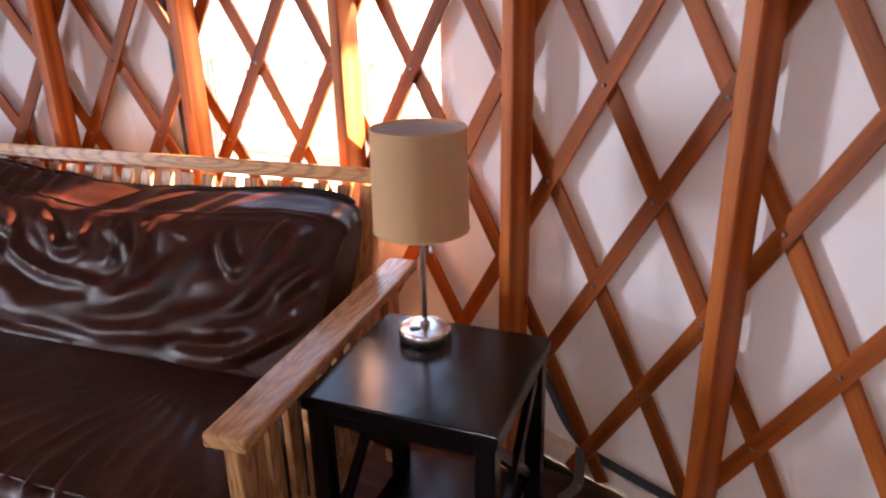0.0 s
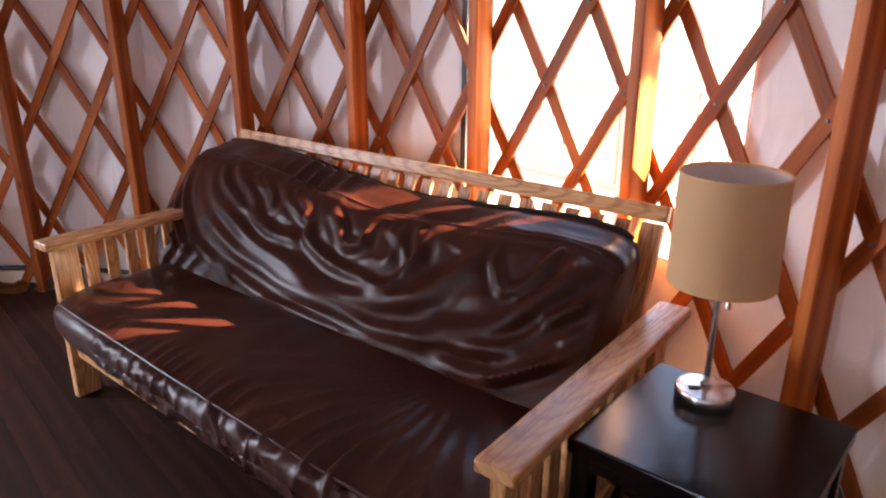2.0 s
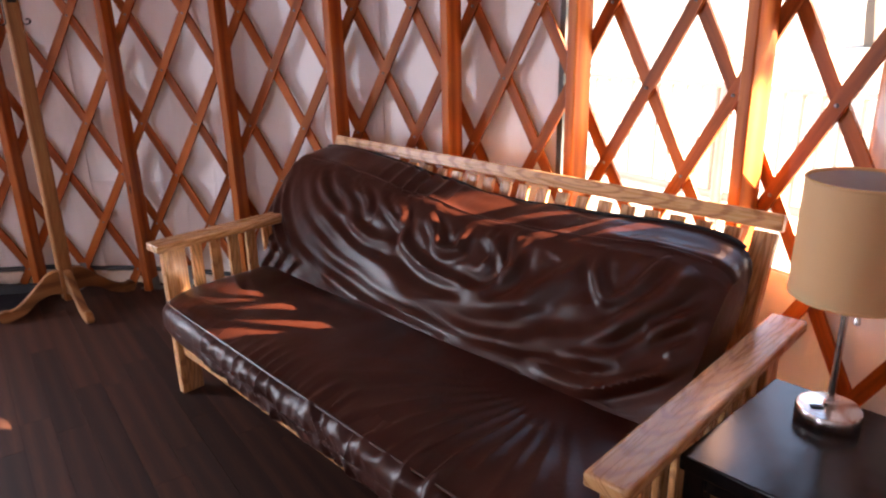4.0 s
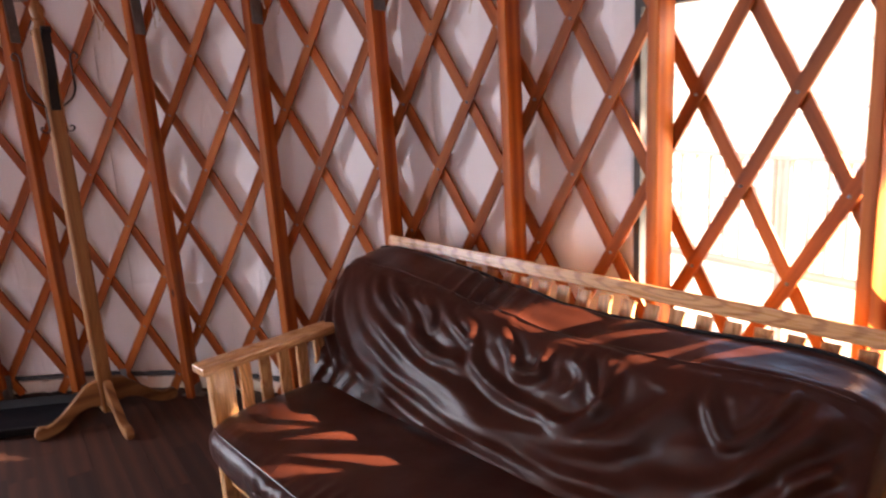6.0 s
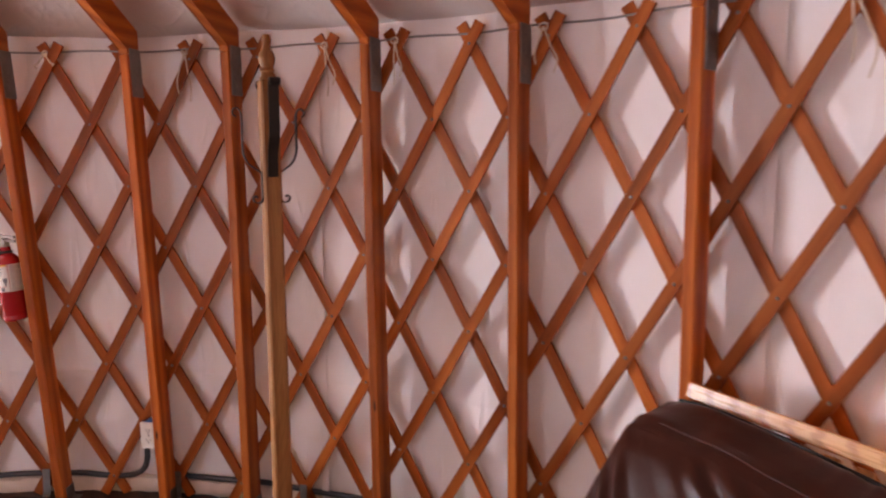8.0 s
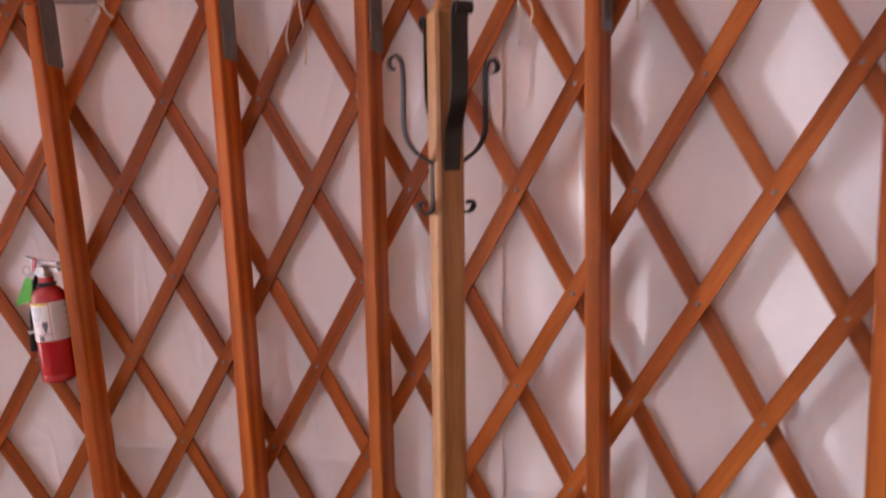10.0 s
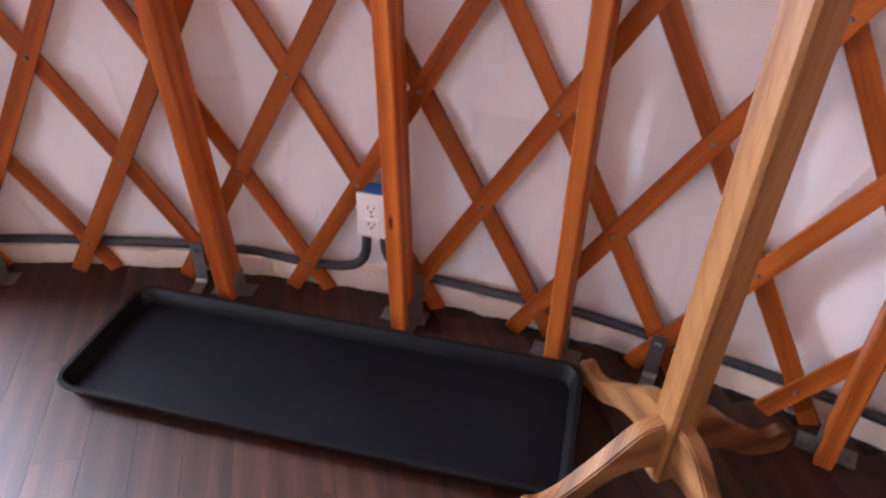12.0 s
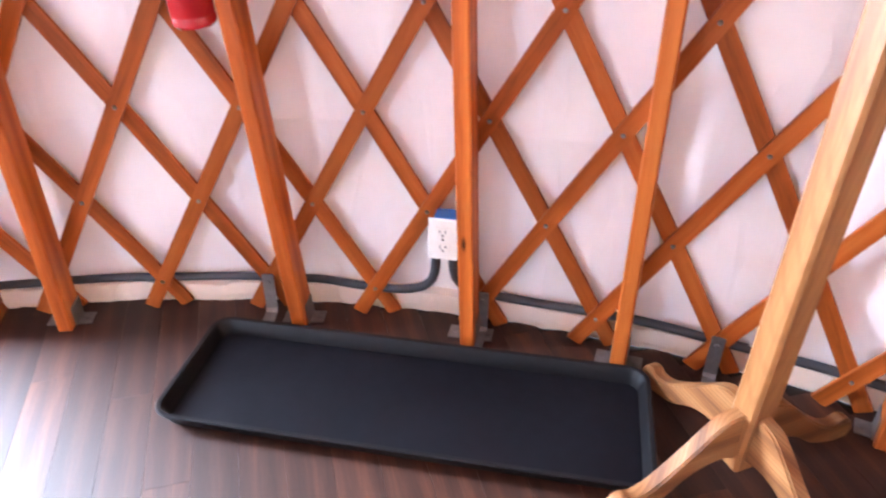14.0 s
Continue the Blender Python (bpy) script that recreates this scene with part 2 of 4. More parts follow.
def leather(name):
    m, nt, sh = material(name)
    tc = nt.nodes.new("ShaderNodeTexCoord")
    pores = add(nt, "TexVoronoi", Scale=420.0)
    soft = add(nt, "TexNoise", Scale=6.0, Detail=5.0)
    folds = add(nt, "TexNoise", Scale=22.0, Detail=3.0, Distortion=1.2)
    for n in (pores, soft, folds):
        nt.links.new(tc.outputs["Object"], n.inputs["Vector"])
    nt.links.new(ramp(nt, soft.outputs[0], [(0.3, (0.03, 0.0068, 0.0036)), (0.7, (0.048, 0.0115, 0.0063))]), sh.inputs["Base Color"])
    rr = nt.nodes.new("ShaderNodeMapRange")
    rr.inputs[3].default_value, rr.inputs[4].default_value = 0.25, 0.34
    sh.inputs["Specular IOR Level"].default_value = 0.32
    nt.links.new(soft.outputs[0], rr.inputs[0])
    nt.links.new(rr.outputs[0], sh.inputs["Roughness"])
    b1 = add(nt, "Bump", Strength=0.12, Distance=0.001)
    nt.links.new(pores.outputs["Distance"], b1.inputs["Height"])
    b2 = add(nt, "Bump", Strength=0.18, Distance=0.006)
    nt.links.new(folds.outputs[0], b2.inputs["Height"])
    nt.links.new(b1.outputs[0], b2.inputs["Normal"])
    nt.links.new(b2.outputs[0], sh.inputs["Normal"])
    return m


LEATHER = leather("brown_leatherette")


# ---- mesh helpers ----
def finish(name, bm, mat, parent=None, label="", smooth=False, angle=40):
    me = bpy.data.meshes.new(name)
    bmesh.ops.recalc_face_normals(bm, faces=bm.faces)
    bm.to_mesh(me)
    bm.free()
    me.materials.append(mat)
    if smooth:
        me.polygons.foreach_set("use_smooth", [True] * len(me.polygons))
        me.set_sharp_from_angle(angle=radians(angle))
    ob = new(name, me)
    if parent:
        ob.parent = parent
    return tagged(ob, label)


def part(name, bm, mat, parent, label="", smooth=False):
    return finish(name, bm, mat, parent, label, smooth)


def thing(name, label, category, group="", at=None, kind=""):
    ob = new(name)
    ob.empty_display_size = 0.1
    if at is not None:
        ob.matrix_basis = at
    return tagged(ob, label, category, group, kind)


def grain(bm, axis=0):
    uv = bm.loops.layers.uv.verify()
    b, c = [k for k in (0, 1, 2) if k != axis]
    for f in bm.faces:
        for l in f.loops:
            p = l.vert.co
            l[uv].uv = (p[axis], p[b] + p[c])


def box(size, at=(0, 0, 0), bevel=0.003, axis=None, m=None, into=None, seg=1):
    """A bevelled block; at is its middle. Its grain runs along axis (the longest side)."""
    bm = bmesh.new()
    bmesh.ops.create_cube(bm, size=1)
    bmesh.ops.scale(bm, vec=size, verts=bm.verts)
    if bevel:
        bmesh.ops.bevel(bm, geom=bm.edges[:], offset=bevel, segments=seg, affect="EDGES", profile=0.5)
    grain(bm, axis if axis is not None else max(range(3), key=lambda k: size[k]))
    bmesh.ops.translate(bm, vec=at, verts=bm.verts)
    if m is not None:
        bmesh.ops.transform(bm, matrix=m, verts=bm.verts)
    return join(into, bm) if into else bm


def join(into, bm):
    me = bpy.data.meshes.new("scratch")
    bm.to_mesh(me)
    bm.free()
    into.from_mesh(me)
    bpy.data.meshes.remove(me)
    return into


def lathe(profile, n=32, at=(0, 0, 0), m=None):
    """profile: (radius, height) pairs from one end to the other."""
    bm = bmesh.new()
    rings = []
    for r, z in profile:
        if r < 1e-5:
            rings.append([bm.verts.new((0, 0, z))])
        else:
            rings.append([bm.verts.new((r * math.cos(2 * math.pi * k / n), r * math.sin(2 * math.pi * k / n), z)) for k in range(n)])
    for a, b in zip(rings, rings[1:]):
        for k in range(n):
            q = [a[k % len(a)], a[(k + 1) % len(a)], b[(k + 1) % len(b)], b[k % len(b)]]
            q = [v for i, v in enumerate(q) if v not in q[:i]]
            if len(q) > 2:
                bm.faces.new(q)
    grain(bm, 2)
    bmesh.ops.translate(bm, vec=at, verts=bm.verts)
    if m is not None:
        bmesh.ops.transform(bm, matrix=m, verts=bm.verts)
    return bm


def tube(points, radius, n=8, flat=None, across=None):
    """A round (or, with flat=(w, t), a flat) bar along points."""
    bm = bmesh.new()
    pts = [Vector(p) for p in points]
    rings, prev = [], None
    for i, p in enumerate(pts):
        t = (pts[min(i + 1, len(pts) - 1)] - pts[max(i - 1, 0)]).normalized()
        if across is not None:
            side = Vector(across) - t * t.dot(Vector(across))
        elif prev is None:
            side = t.cross(Vector((0, 0, 1)))
            side = side if side.length > 0.05 else t.cross(Vector((0, 1, 0)))
        else:
            side = prev - t * prev.dot(t)
        side.normalize()
        prev = side
        up = side.cross(t)
        if flat:
            w, h = flat[0] / 2, flat[1] / 2
            rings.append([bm.verts.new(p + side * a * w + up * b * h) for a, b in ((1, 1), (-1, 1), (-1, -1), (1, -1))])
        else:
            rings.append([bm.verts.new(p + side * math.cos(2 * math.pi * k / n) * radius + up * math.sin(2 * math.pi * k / n) * radius) for k in range(n)])
    for a, b in zip(rings, rings[1:]):
        for k in range(len(a)):
            bm.faces.new((a[k], a[(k + 1) % len(a)], b[(k + 1) % len(b)], b[k]))
    bm.faces.new(rings[0])
    bm.faces.new(rings[-1][::-1])
    grain(bm, 2)
    return bm


def curve_points(ctrl, n=10):
    """A smooth line through the control points."""
    p = [Vector(c) for c in ctrl]
    p = [2 * p[0] - p[1]] + p + [2 * p[-1] - p[-2]]
    out = []
    for i in range(1, len(p) - 2):
        for k in range(n):
            t = k / n
            a, b, c, d = p[i - 1:i + 3]
            out.append(0.5 * ((2 * b) + (c - a) * t + (2 * a - 5 * b + 4 * c - d) * t * t + (3 * b - a - 3 * c + d) * t ** 3))
    return out + [p[-2]]


# ---- the yurt's shell ----
def wall_sheet():
    bm = bmesh.new()
    ms = sorted({round(-73.2 + k * 0.25, 3) for k in range(586)} | {DOOR[0], DOOR[1], WIN[0], WIN[1]})
    zs = sorted({0.018, 0.05, 0.1, *[0.2 + 0.1 * k for k in range(18)], 0.552, 0.56, 0.568, WIN[2], WIN[3], 1.95, EAVE, EAVE + 0.035})
    grid = []
    for m in ms:
        col = []
        for z in zs:
            p = on_wall(m, z, 1.0)
            big = noise.noise((p.x * 6, p.y * 6, z * 0.5))
            fine = noise.noise((p.x * 15, p.y * 15, z * 1.1 + 7))
            tuck = max(0, 1 - z / 0.25) * 0.5 * noise.noise((p.x * 30, p.y * 30, 3))
            r = FABRIC + 0.008 * big + 0.004 * fine + 0.010 * tuck + 0.012 + 0.02 * max(0, 1 - abs(z - 0.086) / 0.12)
            if z == 0.56:
                r -= 0.003 + 0.003 * noise.noise((p.x * 8, p.y * 8, 3))
            inside = WIN[0] - 0.6 < m < WIN[1] + 0.6 and WIN[2] - 0.1 < z < WIN[3] + 0.1
            col.append(bm.verts.new(on_wall(m, z, FABRIC + 0.012 if inside else r)))
        grid.append(col)
    for i in range(len(ms) - 1):
        mid = (ms[i] + ms[i + 1]) / 2
        for j in range(len(zs) - 1):
            z = (zs[j] + zs[j + 1]) / 2
            if WIN[0] < mid < WIN[1] and WIN[2] < z < WIN[3]:
                continue
            if DOOR[0] < mid < DOOR[1] and z < 1.95:
                continue
            bm.faces.new((grid[i][j], grid[i + 1][j], grid[i + 1][j + 1], grid[i][j + 1]))
    return bm


wall = finish("wall_round", wall_sheet(), FABRIC_WALL, smooth=True, angle=80)
tagged(wall, "round white coated fabric wall with soft upright folds", "wall", kind="structure")
thick = wall.modifiers.new("thickness", "SOLIDIFY")
thick.thickness, thick.offset = 0.004, 0

# roof: a shallow cone with a round skylight
SLOPE, RING = 0.52, 0.62


def roof_z(r):
    return EAVE + (FABRIC + 0.03 - r) * SLOPE


bm = bmesh.new()
rings = []
for r in (FABRIC + 0.06, 3.45, 3.3, 3.0, 2.5, 2.0, 1.5, 1.0, RING):
    rings.append([bm.verts.new((r * math.cos(math.pi * k / 90), r * math.sin(math.pi * k / 90),
                                roof_z(r) + 0.012 * noise.noise((math.cos(math.pi * k / 90) * 9, math.sin(math.pi * k / 90) * 9, r * 2)))) for k in range(180)])
for a, b in zip(rings, rings[1:]):
    for k in range(180):
        bm.faces.new((a[k], a[(k + 1) % 180], b[(k + 1) % 180], b[k]))
roof = finish("ceiling", bm, FABRIC_ROOF, smooth=True, angle=80)
tagged(roof, "sloping cream fabric ceiling above the rafters", "ceiling", kind="structure")
thick = roof.modifiers.new("thickness", "SOLIDIFY")
thick.thickness, thick.offset = 0.006, 0
dome = finish("skylight", lathe([(RING + 0.03, 0), (RING, 0.12), (RING * 0.75, 0.3), (RING * 0.4, 0.39), (0, 0.42)], 40, (0, 0, roof_z(RING))), DOME, smooth=True)
tagged(dome, "unseen domed skylight over the roof ring, tinted to dim it", "skylight", kind="structure")
ring = finish("trim", lathe([(RING - 0.05, -0.14), (RING + 0.02, -0.14), (RING + 0.02, 0.0), (RING - 0.05, 0.0), (RING - 0.05, -0.14)], 40, (0, 0, roof_z(RING))), STUD, smooth=True)
tagged(ring, "round wooden compression ring at the roof's top", "roof ring", kind="structure")

def arc_bar(m0, m1, z0, z1, r0, r1, step=0.25):
    """A bar that follows the wall between two places and two heights."""
    bm = bmesh.new()
    n = max(1, int((m1 - m0) / step))
    prev = None
    for k in range(n + 1):
        m = m0 + (m1 - m0) * k / n
        row = [bm.verts.new(on_wall(m, z, r)) for z, r in ((z0, r0), (z0, r1), (z1, r1), (z1, r0))]
        if prev:
            for a in range(4):
                bm.faces.new((prev[a], row[a], row[(a + 1) % 4], prev[(a + 1) % 4]))
        else:
            bm.faces.new(row)
        prev = row
    bm.faces.new(prev[::-1])
    grain(bm, 0)
    return bm


# stitched seams of the fabric
for m in (-9.42, 1.7):
    seam = part("seam", arc_bar(m - 0.1, m + 0.1, 0.03, 1.95, FABRIC - 0.006, FABRIC - 0.003), FABRIC_WALL, wall, "stitched upright seam")

# hem along the floor
HEM_R = R + 0.034
bm = bmesh.new()
prev = None
for k in range(0, 700):
    m = -23.2 + k * 0.1
    wob = noise.noise((m * 0.7, 2, 5)) * 0.010 + noise.noise((m * 2.6, 1, 5)) * 0.007 + noise.noise((m * 7.0, 4, 5)) * 0.004
    row = [bm.verts.new(on_wall(m, z + w2, r)) for z, r, w2 in ((-0.003, HEM_R - 0.004 + wob, 0), (0.03, HEM_R - 0.018 + wob, 0), (0.064, HEM_R - 0.012 + wob, wob), (0.072, HEM_R + 0.02, wob))]
    if prev:
        for a in range(3):
            bm.faces.new((prev[a], row[a], row[a + 1], prev[a + 1]))
    prev = row
hem = finish("baseboard", bm, HEM, smooth=True)
tagged(hem, "cream folded fabric hem where the wall meets the floor", "hem", kind="structure")


# window: clear vinyl in a dark edge
window = thing("window_1", "clear vinyl window with a dark edge in the fabric wall", "window", kind="structure")
FI, FO = FABRIC + 0.004, FABRIC + 0.05
for m0, m1, z0, z1, mat, lab in ((WIN[0] - 0.05, WIN[0] + 0.1, WIN[2], WIN[3], TRIM, "dark weathered edge"), (WIN[1] - 0.06, WIN[1] + 0.1, WIN[2], WIN[3], HEM, "pale stitched edge"),
                                 (WIN[0] - 0.05, WIN[1] + 0.1, WIN[3] - 0.015, WIN[3] + 0.02, TRIM, "dark weathered edge"), (WIN[0] - 0.05, WIN[1] + 0.1, WIN[2] - 0.02, WIN[2] + 0.008, HEM, "pale stitched edge")):
    part("window_frame", arc_bar(m0, m1, z0, z1, FABRIC - 0.002 if mat is TRIM else FI + 0.012, FO), mat, window, lab)
bm = bmesh.new()
prev = None
for k in range(29):
    m = WIN[0] + (WIN[1] - WIN[0]) * k / 28
    row = [bm.verts.new(on_wall(m, z, FABRIC + 0.03 + 0.004 * noise.noise((m, z * 2, 1)))) for z in (WIN[2], 0.9, 1.15, 1.4, WIN[3])]
    if prev:
        for a in range(4):
            bm.faces.new((prev[a], row[a], row[a + 1], prev[a + 1]))
    prev = row
pane = part("pane", bm, PANE, window, "clear vinyl pane", True)
pane.visible_shadow = False

# glazed door, out of view but for the foot of its jamb
door = thing("door_1", "glazed wooden entrance door in a fir frame", "door", kind="structure")
for m in DOOR:
    part("jamb", box((0.07, 0.14, 1.95), (0, 0, 0.975), m=wall_pose(m, R - 0.03)), STUD, door)
mid = (DOOR[0] + DOOR[1]) / 2
wide = 2 * R * math.sin((DOOR[1] - DOOR[0]) * STEP / 2) - 0.07
flat = wall_pose(mid, R * math.cos((DOOR[1] - DOOR[0]) * STEP / 2) - 0.01)
part("head", box((wide + 0.2, 0.14, 0.07), (0, 0, 1.985), m=flat), STUD, door)
for x in (-wide / 2 + 0.06, wide / 2 - 0.06):
    part("stile", box((0.1, 0.045, 1.92), (x, 0, 0.98), m=flat), STUD, door)
for z in (0.13, 1.88):
    part("rail", box((wide - 0.22, 0.045, 0.2 if z < 1 else 0.1), (0, 0, z), m=flat), STUD, door)
glass = part("pane", box((wide - 0.22, 0.008, 1.6), (0, 0, 1.03), 0, m=flat), PANE, door, "clear glass pane")
glass.visible_shadow = False
sheet = new("door_daylight", bpy.data.lights.new("door_daylight", "AREA"))
sheet.data.shape, sheet.data.size, sheet.data.size_y, sheet.data.energy, sheet.data.color = "RECTANGLE", wide - 0.25, 1.55, 14, (0.64, 0.77, 1.0)
sheet.matrix_world = flat @ Matrix.Translation((0, 0.1, 1.03)) @ Matrix.Rotation(radians(-90), 4, "X")

# unseen second window added behind the walk; the leather's bluish sheen implies it
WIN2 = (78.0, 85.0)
other = thing("window_2", "unseen clear vinyl window added to the fabric wall behind", "window", kind="structure")
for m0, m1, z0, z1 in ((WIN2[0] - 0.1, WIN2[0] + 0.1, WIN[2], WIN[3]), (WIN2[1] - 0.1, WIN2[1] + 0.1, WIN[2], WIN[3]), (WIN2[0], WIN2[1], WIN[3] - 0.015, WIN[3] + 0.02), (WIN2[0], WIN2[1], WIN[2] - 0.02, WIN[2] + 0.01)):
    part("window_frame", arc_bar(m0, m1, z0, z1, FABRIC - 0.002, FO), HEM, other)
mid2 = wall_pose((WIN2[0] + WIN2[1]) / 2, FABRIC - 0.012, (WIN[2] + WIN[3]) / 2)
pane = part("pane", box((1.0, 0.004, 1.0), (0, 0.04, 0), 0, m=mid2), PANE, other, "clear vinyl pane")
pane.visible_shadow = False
# the cloth is uncut here: this lamp gives the light and softens lattice shadows
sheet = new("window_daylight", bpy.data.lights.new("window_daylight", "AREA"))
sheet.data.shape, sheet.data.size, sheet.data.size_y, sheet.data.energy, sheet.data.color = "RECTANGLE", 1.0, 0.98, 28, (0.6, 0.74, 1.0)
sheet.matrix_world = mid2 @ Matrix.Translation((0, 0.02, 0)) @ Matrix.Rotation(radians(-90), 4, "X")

# ---- lattice ----
lattice = thing("lattice_wall", "crossed varnished fir lattice bolted along the round wall", "lattice")


def settle(m, z):
    """The lattice panel beyond the window is drawn in a little lower and stands a finger's width further on."""
    w = max(0.0, min(1.0, (m - 14.0) / 3.0))
    return m + 0.055 * w, 0.86 + (z - 0.86) * (1 - 0.028 * w)


def slat(m0, lean, r):
    """One slat from above the topmost crossing at m0 down to the floor; lean: -1 goes down to the left."""
    js = [-0.27 + 7.6 * k / 22 for k in range(23)]
    js = [j for j in js if -22.9 < m0 + lean * j < 47]
    if len(js) < 2:
        return None
    bm = bmesh.new()
    uv = bm.loops.layers.uv.verify()
    w, th = 0.0205, 0.0055
    run, rise = R * STEP, ROW
    length = math.hypot(run, rise)
    along, across = rise / length, run / length
    prev, made = None, []
    for j in js:
        row = []
        for a, b in ((-1, -1), (1, -1), (1, 1), (-1, 1)):
            mm = m0 + lean * j + a * w * along / run * 1.0
            z = TOP - j * ROW + a * w * across * lean
            row.append(bm.verts.new(on_wall(*settle(mm, z), r + b * th)))
        if prev:
            for k in range(4):
                f = bm.faces.new((prev[k], row[k], row[(k + 1) % 4], prev[(k + 1) % 4]))
                for l, (jj, vv) in zip(f.loops, ((made[-1], k), (j, k), (j, k + 1), (made[-1], k + 1))):
                    l[uv].uv = (jj * length, vv * 0.03)
        else:
            bm.faces.new(row)
        prev = row
        made.append(j)
    bm.faces.new(prev[::-1])
    return bm


for m0 in range(-29, 47, 2):
    for lean, r in ((-1, R - 0.0065), (1, R + 0.0065)):
        bm = slat(m0, lean, r)
        if bm:
            part("slat", bm, FIR, lattice)
bm = bmesh.new()
for m in range(-22, 25):
    for j in range(0, 8):
        if (m + j) % 2:
            bmesh.ops.create_cone(bm, cap_ends=True, segments=8, radius1=0.0058, radius2=0.0036, depth=0.006,
                                  matrix=wall_pose(settle(m, 0)[0], R - 0.0145, settle(m, TOP - j * ROW)[1]) @ Matrix.Rotation(radians(90), 4, "X"))
bolts = part("bolt_heads", bm, GALV, lattice, "small steel bolt heads", True)
tagged(bolts, kind="stuff")

# cable round the top
cable = finish("steel_cable", tube([on_wall(-23 + 0.5 * k, TOP + 0.038 + 0.004 * math.sin(k), R + 0.002) for k in range(141)], 0.004, 6), WIRE, smooth=True)
tagged(cable, "thin steel tension cable along the lattice's top", "cable")

# ---- studs and rafters ----
# (place at the floor, place at the top)
STUDS = [(-21.75, -21.4), (-17.35, -18.2), (-14.17, -14.57), (-11.5, -11.62), (-7.38, -7.56), (-3.43, -3.56), (0.66, 0.5), (4.54, 4.54), (8.41, 8.41),
         (12.7, 12.62), (16.54, 16.66), (20.48, 20.64), (24.5, 24.5), (28.5, 28.5), (32.5, 32.5), (36.5, 36.5)]
SR = R - 0.013 - 0.0445


def stud_pose(low, high):
    return wall_pose(low, SR) @ Matrix.Rotation(math.atan2((high - low) * SR * STEP, 1.9), 4, "Y")


def stud_post(low, high):
    t = thing("wall_stud", "upright reddish fir stud with steel brackets", "stud", "studs round the wall", stud_pose(low, high))
    part("post", box((0.038, 0.089, 1.9), (0, 0, 0.95), 0.004), STUD, t)
    plate = box((0.004, 0.075, 0.19), (0.0215, 0.004, 1.83), 0)
    for z in (1.77, 1.83, 1.89):
        join(plate, lathe([(0, 0.004), (0.006, 0.003), (0.007, 0)], 8, m=Matrix.Translation((0.0235, 0.0, z)) @ Matrix.Rotation(radians(90), 4, "Y")))
    part("top_bracket", plate, GALV, t, "galvanised steel plate")
    for s in (-1, 1):
        bm = box((0.038, 0.05, 0.003), (s * 0.04, 0.012, 0.0022), 0)
        box((0.003, 0.06, 0.06), (s * 0.0208, 0.012, 0.03), 0, into=bm)
        join(bm, lathe([(0, 0.004), (0.006, 0.003), (0.007, 0)], 8, (s * 0.045, 0.012, 0.0035)))
        part("foot_bracket", bm, GALV, t, "galvanised steel angle")
    return t


first = stud_post(*STUDS[0])
for low, high in STUDS[1:]:
    copy_thing(first, stud_pose(low, high))


def rafter(m):
    t = thing("rafter", "sloping reddish fir rafter running up to the roof ring", "rafter", "rafters of the roof", wall_pose(m, 0))
    r0, r1 = R - 0.015, RING
    bm = bmesh.new()
    vs = []
    for x in (-0.019, 0.019):
        low = roof_z(r0) - 0.02
        vs.append([bm.verts.new((x, r, z)) for r, z in ((SR - 0.045, 1.9), (r0, 1.9), (r0, low), (r1, roof_z(r1) - 0.03), (r1, roof_z(r1) - 0.14), (SR - 0.045, roof_z(SR - 0.045) - 0.145))])
    bm.faces.new(vs[0])
    bm.faces.new(vs[1][::-1])
    for k in range(6):
        bm.faces.new((vs[0][k], vs[1][k], vs[1][(k + 1) % 6], vs[0][(k + 1) % 6]))
    bmesh.ops.bevel(bm, geom=bm.edges[:], offset=0.003, segments=1, affect="EDGES")
    grain(bm, 1)
    part("beam", bm, STUD, t)
    return t


first = rafter(STUDS[0][1])
more = [24.5 + 4 * k for k in range(1, 24)]
for m in [high for low, high in STUDS[1:]] + more[3:]:
    copy_thing(first, wall_pose(m, 0))


# steel straps that hold the lattice to the floor
def strap(m):
    bm = tube([on_wall(m, 0.125, R - 0.02), on_wall(m, 0.06, R - 0.021), on_wall(m, 0.012, R - 0.024), on_wall(m, 0.004, R - 0.034), on_wall(m, 0.003, R - 0.1)], 0, flat=(0.032, 0.003), across=wall_pose(m, R).col[0].to_3d())
    join(bm, lathe([(0, 0.005), (0.006, 0.004), (0.008, 0)], 8, m=wall_pose(m, R - 0.023, 0.1) @ Matrix.Rotation(radians(90), 4, "X")))
    ob = finish("floor_strap", bm, GALV)
    return tagged(ob, "bent galvanised strap holding the lattice to the floor", "strap", "straps at the lattice's foot")


for m in (-18, -14, -10, -6, -2, 2, 18, 22):
    strap(m)


# short cotton cords tied to the lattice's top
def cord(m, ends):
    bm = bmesh.new()
    top = on_wall(m, TOP + 0.03, R - 0.02)
    loop = [top + Vector((0.015 * math.cos(k * 0.7), 0.004 * math.sin(k), 0.012 * math.sin(k * 0.7))) for k in range(10)]
    join(bm, tube(loop, 0.003, 6))
    for dx, drop in ends:
        join(bm, tube(curve_points([top, on_wall(m + dx * 0.6, TOP - drop * 0.3, R - 0.026), on_wall(m + dx, TOP - drop * 0.65, R - 0.022), on_wall(m + dx * 0.8, TOP - drop, R - 0.024)], 6), 0.003, 6))
    ob = finish("tie_cord", bm, CORD, smooth=True)
    return tagged(ob, "short cream cotton cord tied round the lattice's top", "cord", "cords on the lattice")


